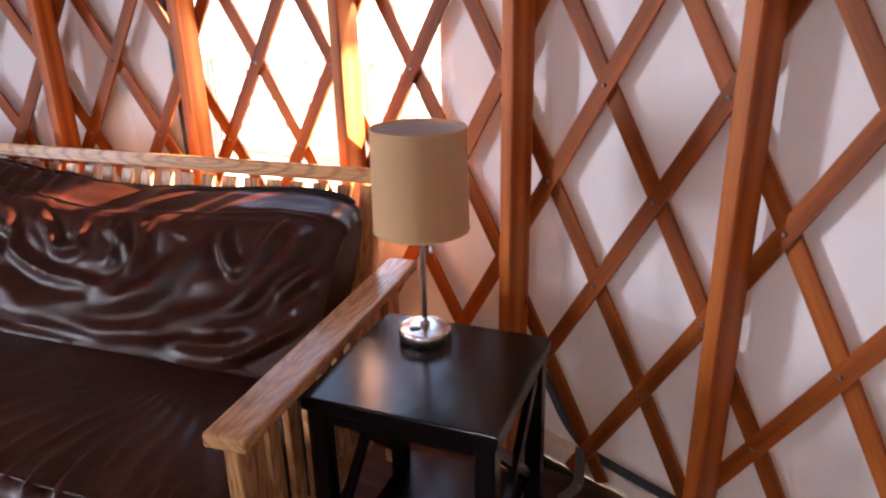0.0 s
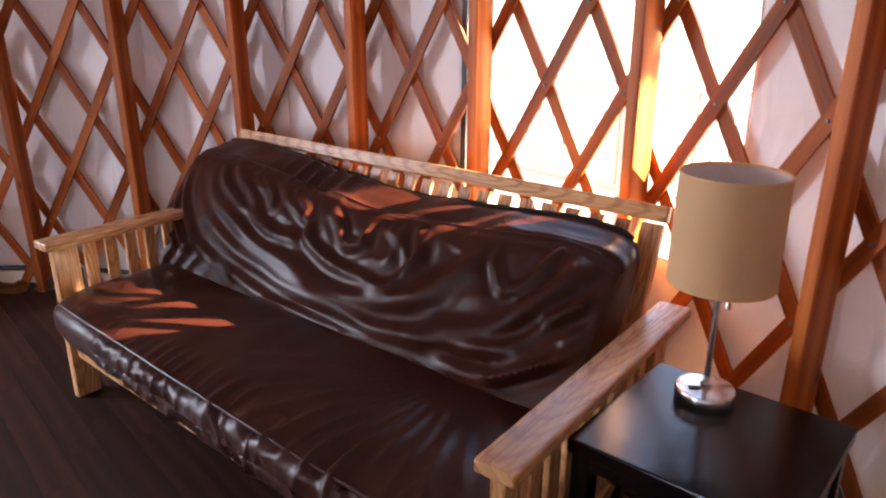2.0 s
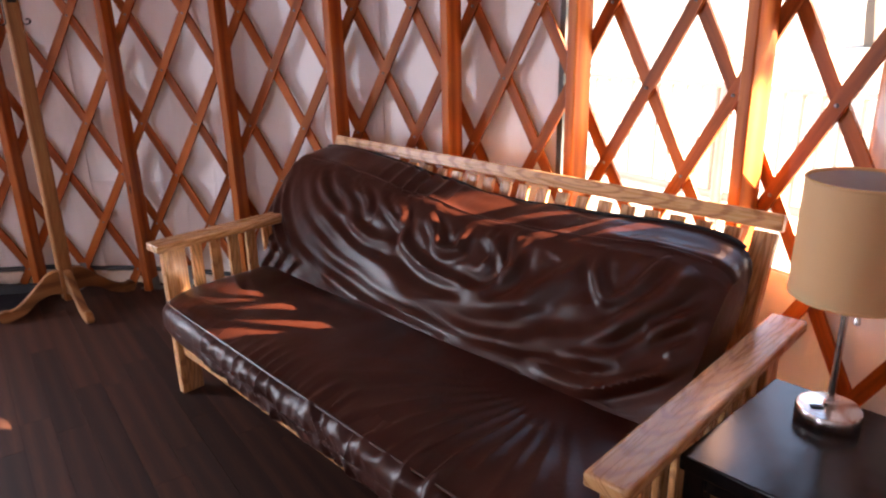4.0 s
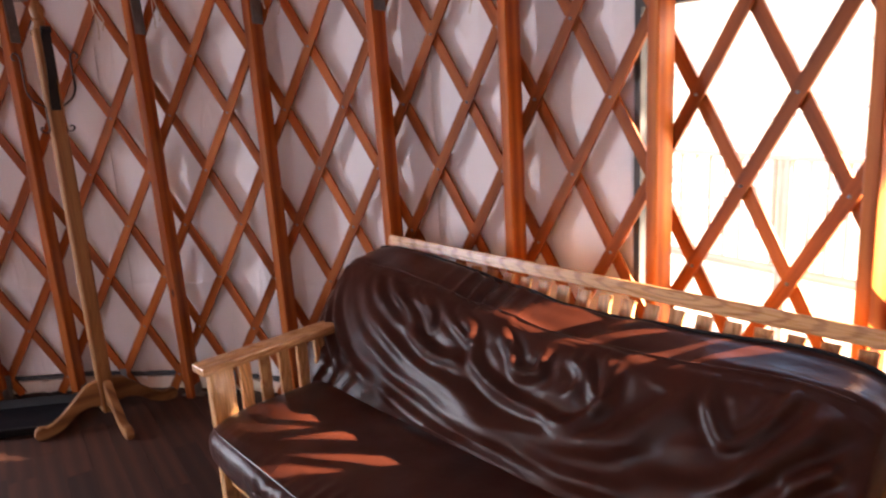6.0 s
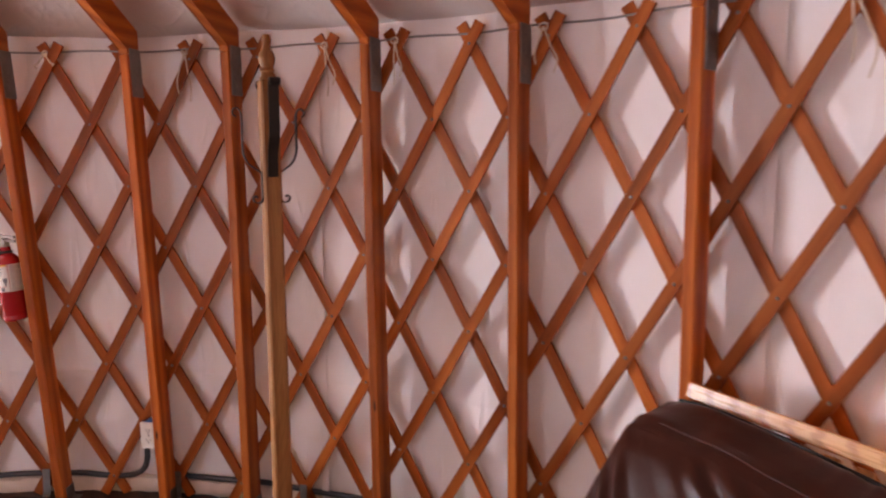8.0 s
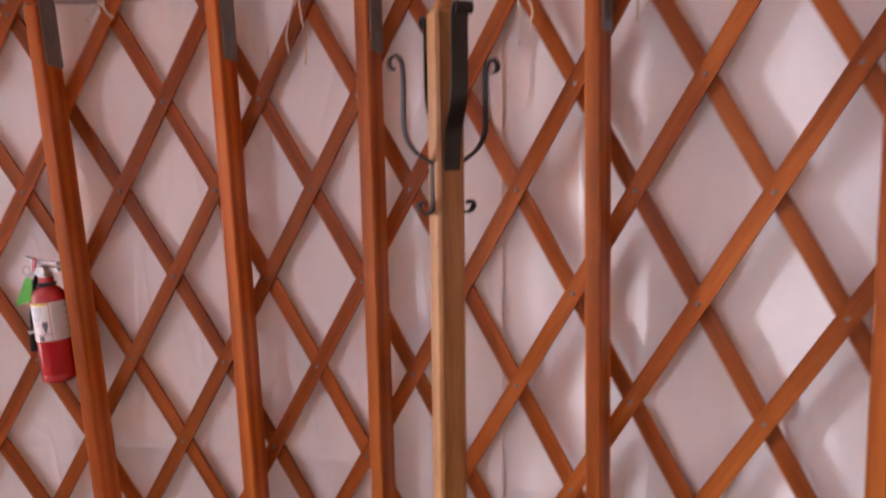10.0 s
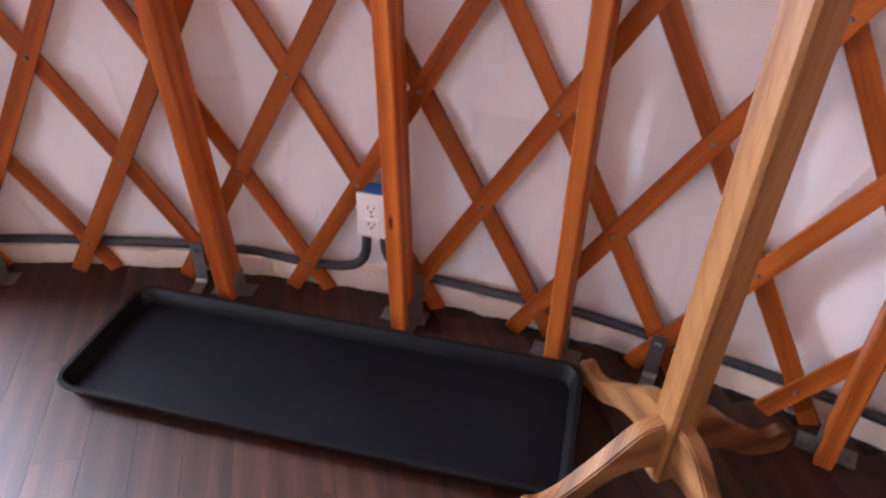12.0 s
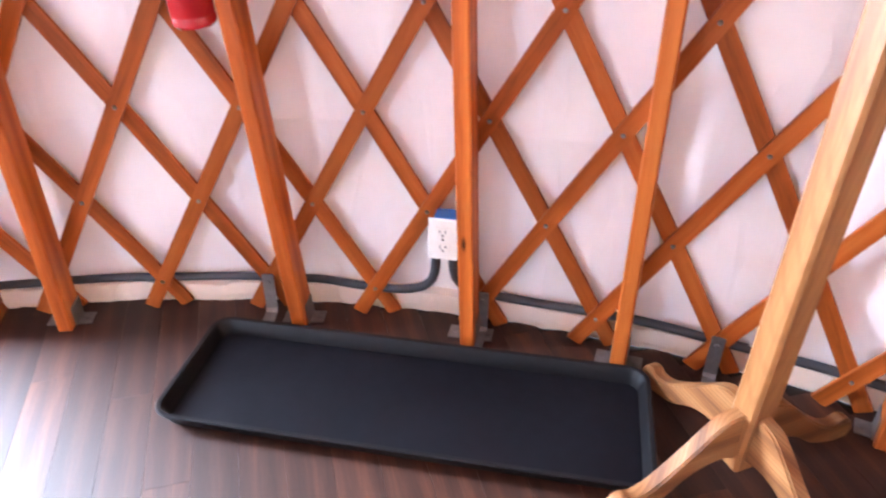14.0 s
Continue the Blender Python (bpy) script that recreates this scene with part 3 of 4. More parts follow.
for m, ends in ((-17.1, ((0.25, 0.02), (-0.3, 0.03))), (-13.1, ((-0.25, 0.14), (0.15, 0.17))), (-7.0, ((0.2, 0.1), (0.0, 0.13))),
                (-3.1, ((-0.2, 0.09), (0.35, 0.12))), (-9.0, ((0.3, 0.12), (0.1, 0.16))), (2.9, ((0.1, 0.16), (0.45, 0.2)))):
    cord(m, ends)

# ---- wiring ----

# conduit
low = R + 0.022
run = [on_wall(-23 + 0.5 * k, 0.086 + 0.004 * noise.noise((k * 0.4, 1, 1)), low) for k in range(13)]
left_run = curve_points(run + [on_wall(-16.2, 0.08, low - 0.01), on_wall(-15.35, 0.1, low - 0.03), on_wall(-14.9, 0.16, R - 0.035), on_wall(-14.8, 0.26, R - 0.04)], 4)
c1 = finish("conduit", tube(left_run, 0.0125, 10), CONDUIT, smooth=True)
right_run = curve_points([on_wall(-14.52, 0.26, R - 0.04), on_wall(-14.48, 0.17, R - 0.03), on_wall(-14.2, 0.1, R + 0.008)] +
                         [on_wall(-13.8 + 0.5 * k, 0.088 - 0.0005 * k + 0.006 * noise.noise((k * 0.3, 4, 1)), low) for k in range(59)] +
                         [on_wall(m, z, low) for m, z in ((15.7, 0.12), (16.1, 0.22), (16.5, 0.3), (16.8, 0.3), (17.1, 0.24), (17.45, 0.16), (17.95, 0.098))] +
                         [on_wall(18.5 + 0.5 * k, 0.086 + 0.004 * noise.noise((k * 0.3, 9, 1)), low) for k in range(25)], 3)
c2 = finish("conduit", tube(right_run, 0.0125, 10), CONDUIT, smooth=True)
for c in (c1, c2):
    tagged(c, "dark flexible conduit along the wall's foot", "conduit", "conduits at the wall")


# outlet
outlet = thing("wall_outlet", "white duplex outlet on a blue box beside a stud", "outlet", at=wall_pose(-14.66, R - 0.062, 0.305))
part("box", box((0.062, 0.05, 0.1), (0.006, 0.03, 0.008), 0.003), BLUE, outlet, "blue plastic junction box")
cover = part("cover_plate", box((0.073, 0.006, 0.118), (0, 0, 0), 0.0025, seg=2), WHITE, outlet, "white plastic cover plate")
for z in (0.022, -0.022):
    part("socket", box((0.034, 0.004, 0.03), (0, -0.0035, z), 0.0018, seg=2), WHITE, cover)
    bm = box((0.0025, 0.002, 0.009), (-0.007, -0.0057, z + 0.003), 0)
    box((0.0025, 0.002, 0.007), (0.007, -0.0057, z + 0.003), 0, into=bm)
    box((0.005, 0.002, 0.005), (0, -0.0057, z - 0.008), 0, into=bm)
    part("slots", bm, RUBBER, cover)
part("screw", lathe([(0, 0.001), (0.003, 0.0008), (0.0035, 0)], 10, m=Matrix.Translation((0, -0.003, 0)) @ Matrix.Rotation(radians(90), 4, "X")), NICKEL, cover)

# ---- futon ----
FUTON = Matrix.Translation((0.0936, 3.3687, 0)) @ Matrix.Rotation(radians(-19.4), 4, "Z")


def spot(a, b, z):
    """Along the futon, out in front of its back rail, up."""
    return Vector((a, -b, z))


frame_thing = thing("futon_sofa", "pale oak futon sofa with slatted arms and back", "futon", at=FUTON)


def arm(a_front, a_back, name, side):
    """side: 1 where the arm's outer edge lies towards higher a"""
    skew = math.atan2(a_back - a_front, 0.9)
    base = Matrix.Translation((a_front, -0.89, 0)) @ Matrix.Rotation(-skew, 4, "Z")
    top = part(name, box((0.088, 0.9, 0.03), (0, 0.45, 0.583), 0.006, seg=2, m=base), OAK, frame_thing, "flat oak arm with plain sawn grain")
    x = -0.008 * side
    part("front_post", box((0.034, 0.085, 0.567), (x, 0.07, 0.2835), 0.003, m=base), OAK, frame_thing)
    part("back_post", box((0.034, 0.085, 0.567), (x, 0.79, 0.2835), 0.003, m=base), OAK, frame_thing)
    part("lower_rail", box((0.026, 0.63, 0.07), (x, 0.43, 0.2), 0.003, m=base), OAK, frame_thing)
    for k in range(8):
        part("arm_slat", box((0.016, 0.042, 0.333), (x, 0.16 + 0.0765 * k, 0.4015), 0.002, m=base), OAK, frame_thing)


arm(0.105, 0.058, "arm", -1)
arm(1.985, 1.938, "arm", 1)
part("front_rail", box((1.77, 0.028, 0.075), spot(1.04, 0.835, 0.207), 0.004), OAK, frame_thing)
part("rear_rail", box((1.77, 0.028, 0.09), spot(1.02, 0.2, 0.2), 0.004), OAK, frame_thing)
for k in range(12):
    part("seat_slat", box((0.07, 0.62, 0.016), spot(0.24 + 0.145 * k, 0.52, 0.24), 0.002), OAK, frame_thing)
# reclined back
tilt = math.atan2(0.2, 0.58)
back = Matrix.Translation(spot(0, 0.2, 0.26)) @ Matrix.Rotation(-tilt, 4, "X")
tall = 0.6 / math.cos(tilt)
part("top_rail", box((1.885, 0.026, 0.044), (0.955, 0, tall - 0.022), 0.003, m=back, seg=1), OAK, frame_thing)
part("bottom_rail", box((1.76, 0.026, 0.06), (0.955, 0, 0.05), 0.004, m=back), OAK, frame_thing)
for a in (0.052, 1.86):
    part("end_stile", box((0.06, 0.028, tall - 0.05), (a, 0, (tall - 0.05) / 2), 0.004, m=back), OAK, frame_thing)
for k in range(22):
    part("back_slat", box((0.044, 0.014, tall - 0.135), (0.132 + 0.0783 * k, 0, (tall + 0.03) / 2), 0.002, m=back), OAK, frame_thing)

# ---- futon mattress, folded into a seat and a back ----
mattress = thing("futon_mattress", "wrinkled dark brown leatherette futon mattress on the frame", "mattress", at=FUTON)


def ridge(t):
    return (1 - abs(math.sin(math.pi * t))) ** 1.6


def round_steps(ec, ed, front, top, back, under):
    """Angles round a padded body that lie evenly on its four sides."""
    out = []
    for count, kind in ((front, 0), (top, 1), (back, 2), (under, 3)):
        for k in range(count):
            w = 0.94 * (-1 + 2 * k / (count - 1))
            e = ed if kind in (0, 2) else ec
            a = math.asin(math.copysign(abs(w) ** (1 / e), w))
            out.append(a + kind * math.pi / 2)
    return out


def cushion(n, steps, section, wrinkle):
    """A closed padded body: n stations along it, steps round it; section(x, s) gives the place, wrinkle(x, s, place) the height of the folds."""
    bm = bmesh.new()
    m = len(steps)
    loops = []
    for i in range(n + 1):
        x = -1 + 2 * i / n
        x = math.sin(x * math.pi / 2) * 0.35 + x * 0.65
        loops.append((x, [bm.verts.new(section(x, s)) for s in steps]))
    for (xa, a), (xb, b) in zip(loops, loops[1:]):
        for k in range(m):
            bm.faces.new((a[k], b[k], b[(k + 1) % m], a[(k + 1) % m]))
    bm.faces.new(loops[0][1][::-1])
    bm.faces.new(loops[-1][1])
    bmesh.ops.recalc_face_normals(bm, faces=bm.faces)
    bm.normal_update()
    moved = []
    for x, ring_verts in loops:
        for k, v in enumerate(ring_verts):
            moved.append((v, v.co + v.normal * wrinkle(x, steps[k], v.co)))
    for v, p in moved:
        v.co = p
    return bm


def sgn_pow(v, e):
    return math.copysign(abs(v) ** e, v)


def end_scale(x, power):
    return max(0.02, (1 - min(1, abs(x)) ** power)) ** (1 / power)


def seat_section(x, s):
    k = end_scale(x, 9)
    c, d = sgn_pow(math.cos(s), 0.42), sgn_pow(math.sin(s), 0.5)
    front = 0.01 * math.sin(x * 2.2 + 0.6)
    b = 0.585 + (0.345 + front) * c * (0.55 + 0.45 * k)
    z = 0.332 + 0.084 * d * k
    if d > 0:
        z += 0.012 * math.cos(c * 1.3) - 0.012 * max(0, c) ** 4
    return spot(1.02 + 0.91 * x, b, z)


def seat_wrinkle(x, s, p):
    a, b = p.x, -p.y
    front = max(0.0, min(1.0, (b - 0.80) / 0.1))
    wob = noise.noise((a * 3, b * 2, 1.5))
    gather = max(0.08, min(1, (a - 0.42) / 0.15))
    warp = a / 0.062 + 2.2 * noise.noise((a * 5, 1, 7)) + 1.0 * wob + (p.z - 0.33) * 7 * noise.noise((a * 7, 2, 2))
    crumple = 1 - 2.4 * abs(noise.noise((a * 15 + 2.5 * noise.noise((a * 4, p.z * 9, 1)), p.z * 11, 6)))
    h = gather * front * (0.011 * (ridge(warp) - 0.3) * (0.6 + 0.8 * noise.noise((a * 6.1, 3, 3))) + 0.010 * (crumple - 0.3))
    top = 1.0 if p.z > 0.38 else 0.0
    fan = math.atan2(b - 0.45, a - 1.55)
    near = math.exp(-((a - 1.5) / 0.38) ** 2) * max(0, min(1, (b - 0.5) / 0.2))
    h += top * near * 0.007 * ridge(fan * 5.5 + wob)
    h += top * 0.005 * noise.noise((a * 4, b * 5, 2)) + 0.003 * noise.noise((a * 11, b * 9, p.z * 9))
    # a soft pull where the fold of the mattress begins
    h += top * 0.010 * math.exp(-((b - 0.47 - 0.05 * math.sin(a * 3)) / 0.03) ** 2) * max(0, noise.noise((a * 2.3, 5, 1)) + 0.3)
    return h


seat = part("seat_section", cushion(260, round_steps(0.42, 0.5, 26, 44, 8, 8), seat_section, seat_wrinkle), LEATHER, mattress, smooth=True)

TILT = math.atan2(0.31, 0.42)


def back_top(x):
    """height of the back's upper edge: full at the ends, sagging a little right of the middle"""
    return 0.79 + 0.05 * math.exp(-((x + 0.8) / 0.62) ** 2) + 0.026 * math.exp(-((x - 0.85) / 0.25) ** 2) - 0.014 * math.exp(-((x - 0.12) / 0.2) ** 2)


def back_section(x, s):
    k = end_scale(x, 8 if x > 0 else 13)
    c, d = sgn_pow(math.cos(s), 0.42), sgn_pow(math.sin(s), 0.45)
    bulge = 1 + 0.12 * math.cos(x * 1.5)
    foot, head = 0.36, back_top(x)
    along = (head - foot) / math.cos(TILT) / 2
    p = d * along * (0.35 + 0.65 * k)
    q = c * 0.082 * bulge * (0.5 + 0.5 * k)
    mid_b, mid_z = 0.262 + 0.02 * math.cos(x * 1.5), (foot + head) / 2
    b = mid_b - p * math.sin(TILT) + q * math.cos(TILT)
    z = mid_z + p * math.cos(TILT) + q * math.sin(TILT) * 0.75
    # the upper panel leans forward: its front seam hangs low, its rear edge stands high
    lift = max(0.0, d) ** 3 * k
    front = (c + 1) / 2
    z += lift * (-0.085 * front + 0.055 * (1 - front))
    b += lift * 0.045 * front
    tuck = max(0.0, -d) ** 3 * k * front
    z -= 0.07 * tuck
    return spot(0.93 + 0.945 * x, b, z)


# folds of the back: (height, width, points as (along, share of the height))
FOLDS = [(0.0168, 0.024, ((0.14, 0.68), (0.28, 0.49), (0.45, 0.35), (0.66, 0.24), (0.85, 0.18), (0.99, 0.15), (1.20, 0.14), (1.32, 0.16), (1.44, 0.16), (1.59, 0.20), (1.70, 0.27), (1.80, 0.37), (1.84, 0.46))),
         (0.0218, 0.032, ((0.16, 0.88), (0.30, 0.64), (0.49, 0.48), (0.66, 0.37), (0.84, 0.30), (0.98, 0.23), (1.15, 0.27), (1.34, 0.40), (1.40, 0.48), (1.48, 0.68), (1.47, 0.77))),
         (0.0185, 0.018, ((0.76, 0.82), (0.81, 0.64), (0.85, 0.53), (0.96, 0.43), (1.05, 0.39), (1.12, 0.39), (1.19, 0.38), (1.24, 0.43), (1.29, 0.57), (1.29, 0.71), (1.29, 0.78))),
         (0.0151, 0.020, ((0.29, 0.90), (0.45, 0.75), (0.58, 0.58), (0.70, 0.51), (0.85, 0.49))),
         (0.0151, 0.018, ((0.21, 0.89), (0.35, 0.71), (0.50, 0.60), (0.62, 0.52), (0.74, 0.45))),
         (0.0185, 0.015, ((0.88, 0.76), (0.95, 0.67), (1.00, 0.57), (1.07, 0.59), (1.07, 0.64), (1.07, 0.75))),
         (0.0118, 0.012, ((0.44, 0.85), (0.54, 0.77), (0.60, 0.67), (0.58, 0.76), (0.50, 0.84))),
         (0.0118, 0.012, ((0.62, 0.81), (0.73, 0.71), (0.78, 0.66), (0.78, 0.73), (0.70, 0.80))),
         (0.0101, 0.013, ((1.14, 0.76), (1.20, 0.65), (1.18, 0.51))),
         (0.0101, 0.013, ((1.18, 0.77), (1.23, 0.65), (1.29, 0.50))),
         (0.0084, 0.013, ((1.25, 0.80), (1.27, 0.66), (1.30, 0.54))),
         (0.0165, 0.015, ((1.53, 0.82), (1.55, 0.68), (1.6, 0.57), (1.65, 0.63), (1.69, 0.75), (1.72, 0.87))),
         (0.016, 0.016, ((1.86, 0.68), (1.77, 0.5), (1.67, 0.31), (1.53, 0.19))),
         (0.016, 0.016, ((1.87, 0.42), (1.75, 0.21), (1.6, 0.1), (1.4, 0.08))),
         (0.0218, 0.028, ((1.79, 0.83), (1.78, 0.76), (1.75, 0.65), (1.69, 0.53), (1.64, 0.40), (1.57, 0.31), (1.47, 0.25), (1.34, 0.20))),
         (0.0101, 0.015, ((1.84, 0.60), (1.77, 0.53), (1.73, 0.46))),
         (0.0084, 0.012, ((1.85, 0.49), (1.82, 0.44), (1.80, 0.39))),
         (0.0126, 0.018, ((1.41, 0.02), (1.52, 0.03), (1.62, 0.06), (1.68, 0.13), (1.75, 0.23), (1.85, 0.33))),
         (0.0118, 0.018, ((0.45, 0.2), (0.6, 0.12), (0.8, 0.06), (1.05, 0.03), (1.3, 0.04))),
         (0.0118, 0.016, ((0.02, 0.75), (0.12, 0.48), (0.26, 0.28), (0.44, 0.15))),
         (0.0101, 0.014, ((0.01, 0.58), (0.11, 0.34), (0.26, 0.14))),
         (0.0084, 0.012, ((0.0, 0.4), (0.08, 0.25), (0.2, 0.12)))]
LINES = []
for height, width, pts in FOLDS:
    line = curve_points([(a, y * 0.46, 0) for a, y in pts], 50)
    LINES.append((height, width, np.array([(q.x, q.y) for q in line])))


def back_wrinkle(x, s, p):
    a = p.x
    y = (p.z - 0.42) / 0.4
    face = max(0.0, math.cos(s)) ** 0.35 if math.cos(s) > 0 else 0.0
    face *= max(0, min(1, (0.985 - math.sin(s)) / 0.1))
    h = 0.0
    wob = noise.noise((a * 2.2, y * 1.6, 4.0))
    if face > 0:
        here = np.array((a + 0.012 * wob, y * 0.46 + 0.01 * noise.noise((a * 5, y * 4, 2))))
        for height, width, line in LINES:
            t = np.arange(len(line)) / (len(line) - 1)
            gap = np.hypot(line[:, 0] - here[0], line[:, 1] - here[1])
            k = int(gap.argmin())
            fade = min(1.0, 6 * min(t[k], 1 - t[k]))
            d = float(gap[k]) / width
            h += fade * height * (math.exp(-d * d) - 0.35 * math.exp(-((d - 2.0) ** 2)))
        phi = y - 0.7 * (a - 1.18) ** 2 + 0.1 * wob
        h += 0.002 * (ridge(phi / 0.13) - 0.3) * (0.5 + noise.noise((a * 2, phi * 4, 8.0)))
        h *= face
    top = max(0.0, math.sin(s))
    h += top * 0.014 * noise.noise((a * 5, s * 2, 6)) + 0.004 * noise.noise((a * 9, y * 7, s))
    # a pulled, crumpled spot at the middle of the upper edge
    h += 0.02 * top ** 3 * math.exp(-((a - 0.72) / 0.14) ** 2) * (ridge(a / 0.075 + wob) - 0.6)
    return h


body = part("back_section", cushion(260, round_steps(0.42, 0.45, 64, 22, 12, 10), back_section, back_wrinkle), LEATHER, mattress, smooth=True)


def back_line(s, lo, hi, lift):
    out = []
    for i in range(90):
        x = lo + (hi - lo) * i / 89
        p = back_section(x, s)
        out.append(p + Vector((0, 0, lift + 0.012 * noise.noise((p.x * 5, s * 2, 6)))))
    return out


part("zip", tube(back_line(0.5 * math.pi + 0.45, -0.95, 0.965, 0.004), 0.006, 8), RUBBER, body, "black zip along the upper edge", True)
part("piping", tube(back_line(0.5 * math.pi - 0.5, -0.9, 0.93, 0.001), 0.0028, 6), LEATHER, body, smooth=True)
part("piping", tube([seat_section(-0.97 + 1.94 * i / 80, 0.62) + Vector((0, -0.002, 0.002)) for i in range(81)], 0.004, 6), LEATHER, seat, smooth=True)

# ---- end table ----
TABLE = Matrix.Translation(FUTON @ spot(2.226, 0.488, 0)) @ Matrix.Rotation(radians(-20.5), 4, "Z")
table = thing("end_table", "black stained wooden end table with a lower shelf", "end table", at=TABLE)
part("tabletop", box((0.415, 0.41, 0.032), (0, 0, 0.553), 0.004, seg=2), BLACK, table, "black tabletop with worn, scratched finish")
for x in (-0.18, 0.18):
    for y in (-0.178, 0.178):
        part("leg", box((0.04, 0.04, 0.537), (x, y, 0.2685), 0.003), BLACK, table)
    for sx in (-1, 1):
        part("brace", box((0.018, 0.4, 0.028), (x, 0, 0.36), 0.002, m=Matrix.Translation((x, 0, 0.36)) @ Matrix.Rotation(sx * radians(44), 4, "X") @ Matrix.Translation((-x + 0.004 * sx, 0, -0.36))), BLACK, table)
    part("side_rail", box((0.026, 0.315, 0.04), (x, 0, 0.517), 0.002), BLACK, table)
part("shelf", box((0.32, 0.39, 0.022), (0, 0, 0.17), 0.003), BLACK, table)
part("front_rail", box((0.32, 0.022, 0.035), (0, -0.178, 0.519), 0.002), BLACK, table)

# ---- lamp ----
lamp = thing("table_lamp", "brushed nickel table lamp with a beige drum shade", "lamp", at=Matrix.Translation((2.008, 2.288, 0.5692)))
base = part("base", lathe([(0, 0), (0.058, 0), (0.0605, 0.003), (0.0605, 0.027), (0.058, 0.032), (0.05, 0.034), (0, 0.0345)], 48), NICKEL, lamp, "round brushed nickel base", True)
part("outlet", box((0.024, 0.014, 0.004), (0, 0, 0), 0.0015, m=Matrix.Translation((-0.022, -0.018, 0.0355)) @ Matrix.Rotation(radians(15), 4, "Z")), RUBBER, base, "black socket in the base")
part("stem", lathe([(0, 0.03), (0.012, 0.034), (0.012, 0.042), (0.0065, 0.046), (0.0065, 0.335), (0.014, 0.34), (0.014, 0.375), (0, 0.375)], 20), NICKEL, lamp, smooth=True)
shade = part("shade", lathe([(0.1045, 0.27), (0.1015, 0.487), (0.1, 0.487), (0.103, 0.27), (0.1045, 0.27)], 64), SHADE, lamp, "beige linen drum shade", True)
for z, r in ((0.27, 0.105), (0.487, 0.102)):
    part("rim", lathe([(r, z - 0.003), (r + 0.0012, z), (r, z + 0.003), (r - 0.003, z + 0.003), (r - 0.003, z - 0.003), (r, z - 0.003)], 64), SHADE, shade, smooth=True)
part("lining", lathe([(0.1025, 0.272), (0.0995, 0.486), (0.099, 0.486), (0.102, 0.272), (0.1025, 0.272)], 64), FABRIC_WALL, shade, "white lining inside the shade", True)
bm = bmesh.new()
for k in range(3):
    a = k * 2.094
    join(bm, tube([(0.013 * math.cos(a), 0.013 * math.sin(a), 0.345), (0.1 * math.cos(a), 0.1 * math.sin(a), 0.318)], 0.0018, 6))
part("shade_carrier", bm, NICKEL, lamp, smooth=True)
part("bulb", lathe([(0.01, 0.37), (0.013, 0.38), (0.027, 0.4), (0.0285, 0.412), (0.022, 0.426), (0, 0.434)], 20), WHITE, lamp, "small white bulb inside the shade", True)
bm = bmesh.new()
for k in range(14):
    bmesh.ops.create_icosphere(bm, subdivisions=1, radius=0.002, matrix=Matrix.Translation((0.02, -0.012, 0.365 - 0.0105 * k)))
join(bm, lathe([(0, 0), (0.006, 0.002), (0.0055, 0.012), (0.003, 0.018), (0, 0.019)], 12, (0.02, -0.012, 0.215)))
part("pull_chain", bm, NICKEL, lamp, smooth=True)

# ---- coat rack ----
RACK = Matrix.Translation((-1.25, 2.912, 0)) @ Matrix.Rotation(radians(-21), 4, "Z")
rack = thing("coat_rack", "honey wooden coat rack with four legs and black hooks", "coat rack", at=RACK)
bm = box((0.062, 0.062, 1.72), (0, 0, 0.90), 0.007, axis=2)
LEAN = Matrix.Rotation(radians(1.0), 4, Vector((0.65, 0.76, 0)) @ Matrix.Rotation(radians(-21), 3, "Z"))
part("post", bm, ASH, rack).matrix_basis = LEAN
finial = part("finial", lathe([(0, 1.755), (0.027, 1.757), (0.027, 1.765), (0.02, 1.775), (0.02, 1.785), (0.026, 1.792), (0.02, 1.8), (0.024, 1.812), (0.0285, 1.83), (0.025, 1.848), (0.015, 1.862), (0.012, 1.885), (0.016, 1.895), (0.012, 1.91), (0, 1.915)], 24), ASH, rack, smooth=True)
finial.matrix_basis = LEAN


def leg_bm():
    """A curved leg, seen from its side, with a lifted round toe."""
    top = curve_points([(0.028, 0.2, 0), (0.08, 0.188, 0), (0.15, 0.125, 0), (0.22, 0.068, 0), (0.262, 0.052, 0), (0.285, 0.06, 0), (0.308, 0.05, 0), (0.318, 0.026, 0)], 4)
    low = curve_points([(0.028, 0.075, 0), (0.08, 0.085, 0), (0.14, 0.066, 0), (0.2, 0.022, 0), (0.255, 0.004, 0), (0.29, 0.001, 0), (0.308, 0.006, 0), (0.318, 0.026, 0)], 4)
    bm = bmesh.new()
    rows = []
    for t, b in zip(top, low):
        w = 0.0165
        rows.append([bm.verts.new((t[0], -w, t[1])), bm.verts.new((t[0], w, t[1])), bm.verts.new((b[0], w, b[1])), bm.verts.new((b[0], -w, b[1]))])
    for a, b in zip(rows, rows[1:]):
        for k in range(4):
            bm.faces.new((a[k], b[k], b[(k + 1) % 4], a[(k + 1) % 4]))
    bm.faces.new(rows[0][::-1])
    bm.faces.new(rows[-1])
    bmesh.ops.remove_doubles(bm, verts=bm.verts, dist=0.0004)
    grain(bm, 0)
    bmesh.ops.bevel(bm, geom=[e for e in bm.edges if len(e.link_faces) == 2 and e.calc_face_angle(0) > 1.0], offset=0.004, segments=2, affect="EDGES")
    return bm


for k in range(4):
    leg = part("leg", leg_bm(), WORN, rack, "worn, mottled leg", smooth=True)
    leg.matrix_basis = Matrix.Rotation(radians(90 * k), 4, "Z")


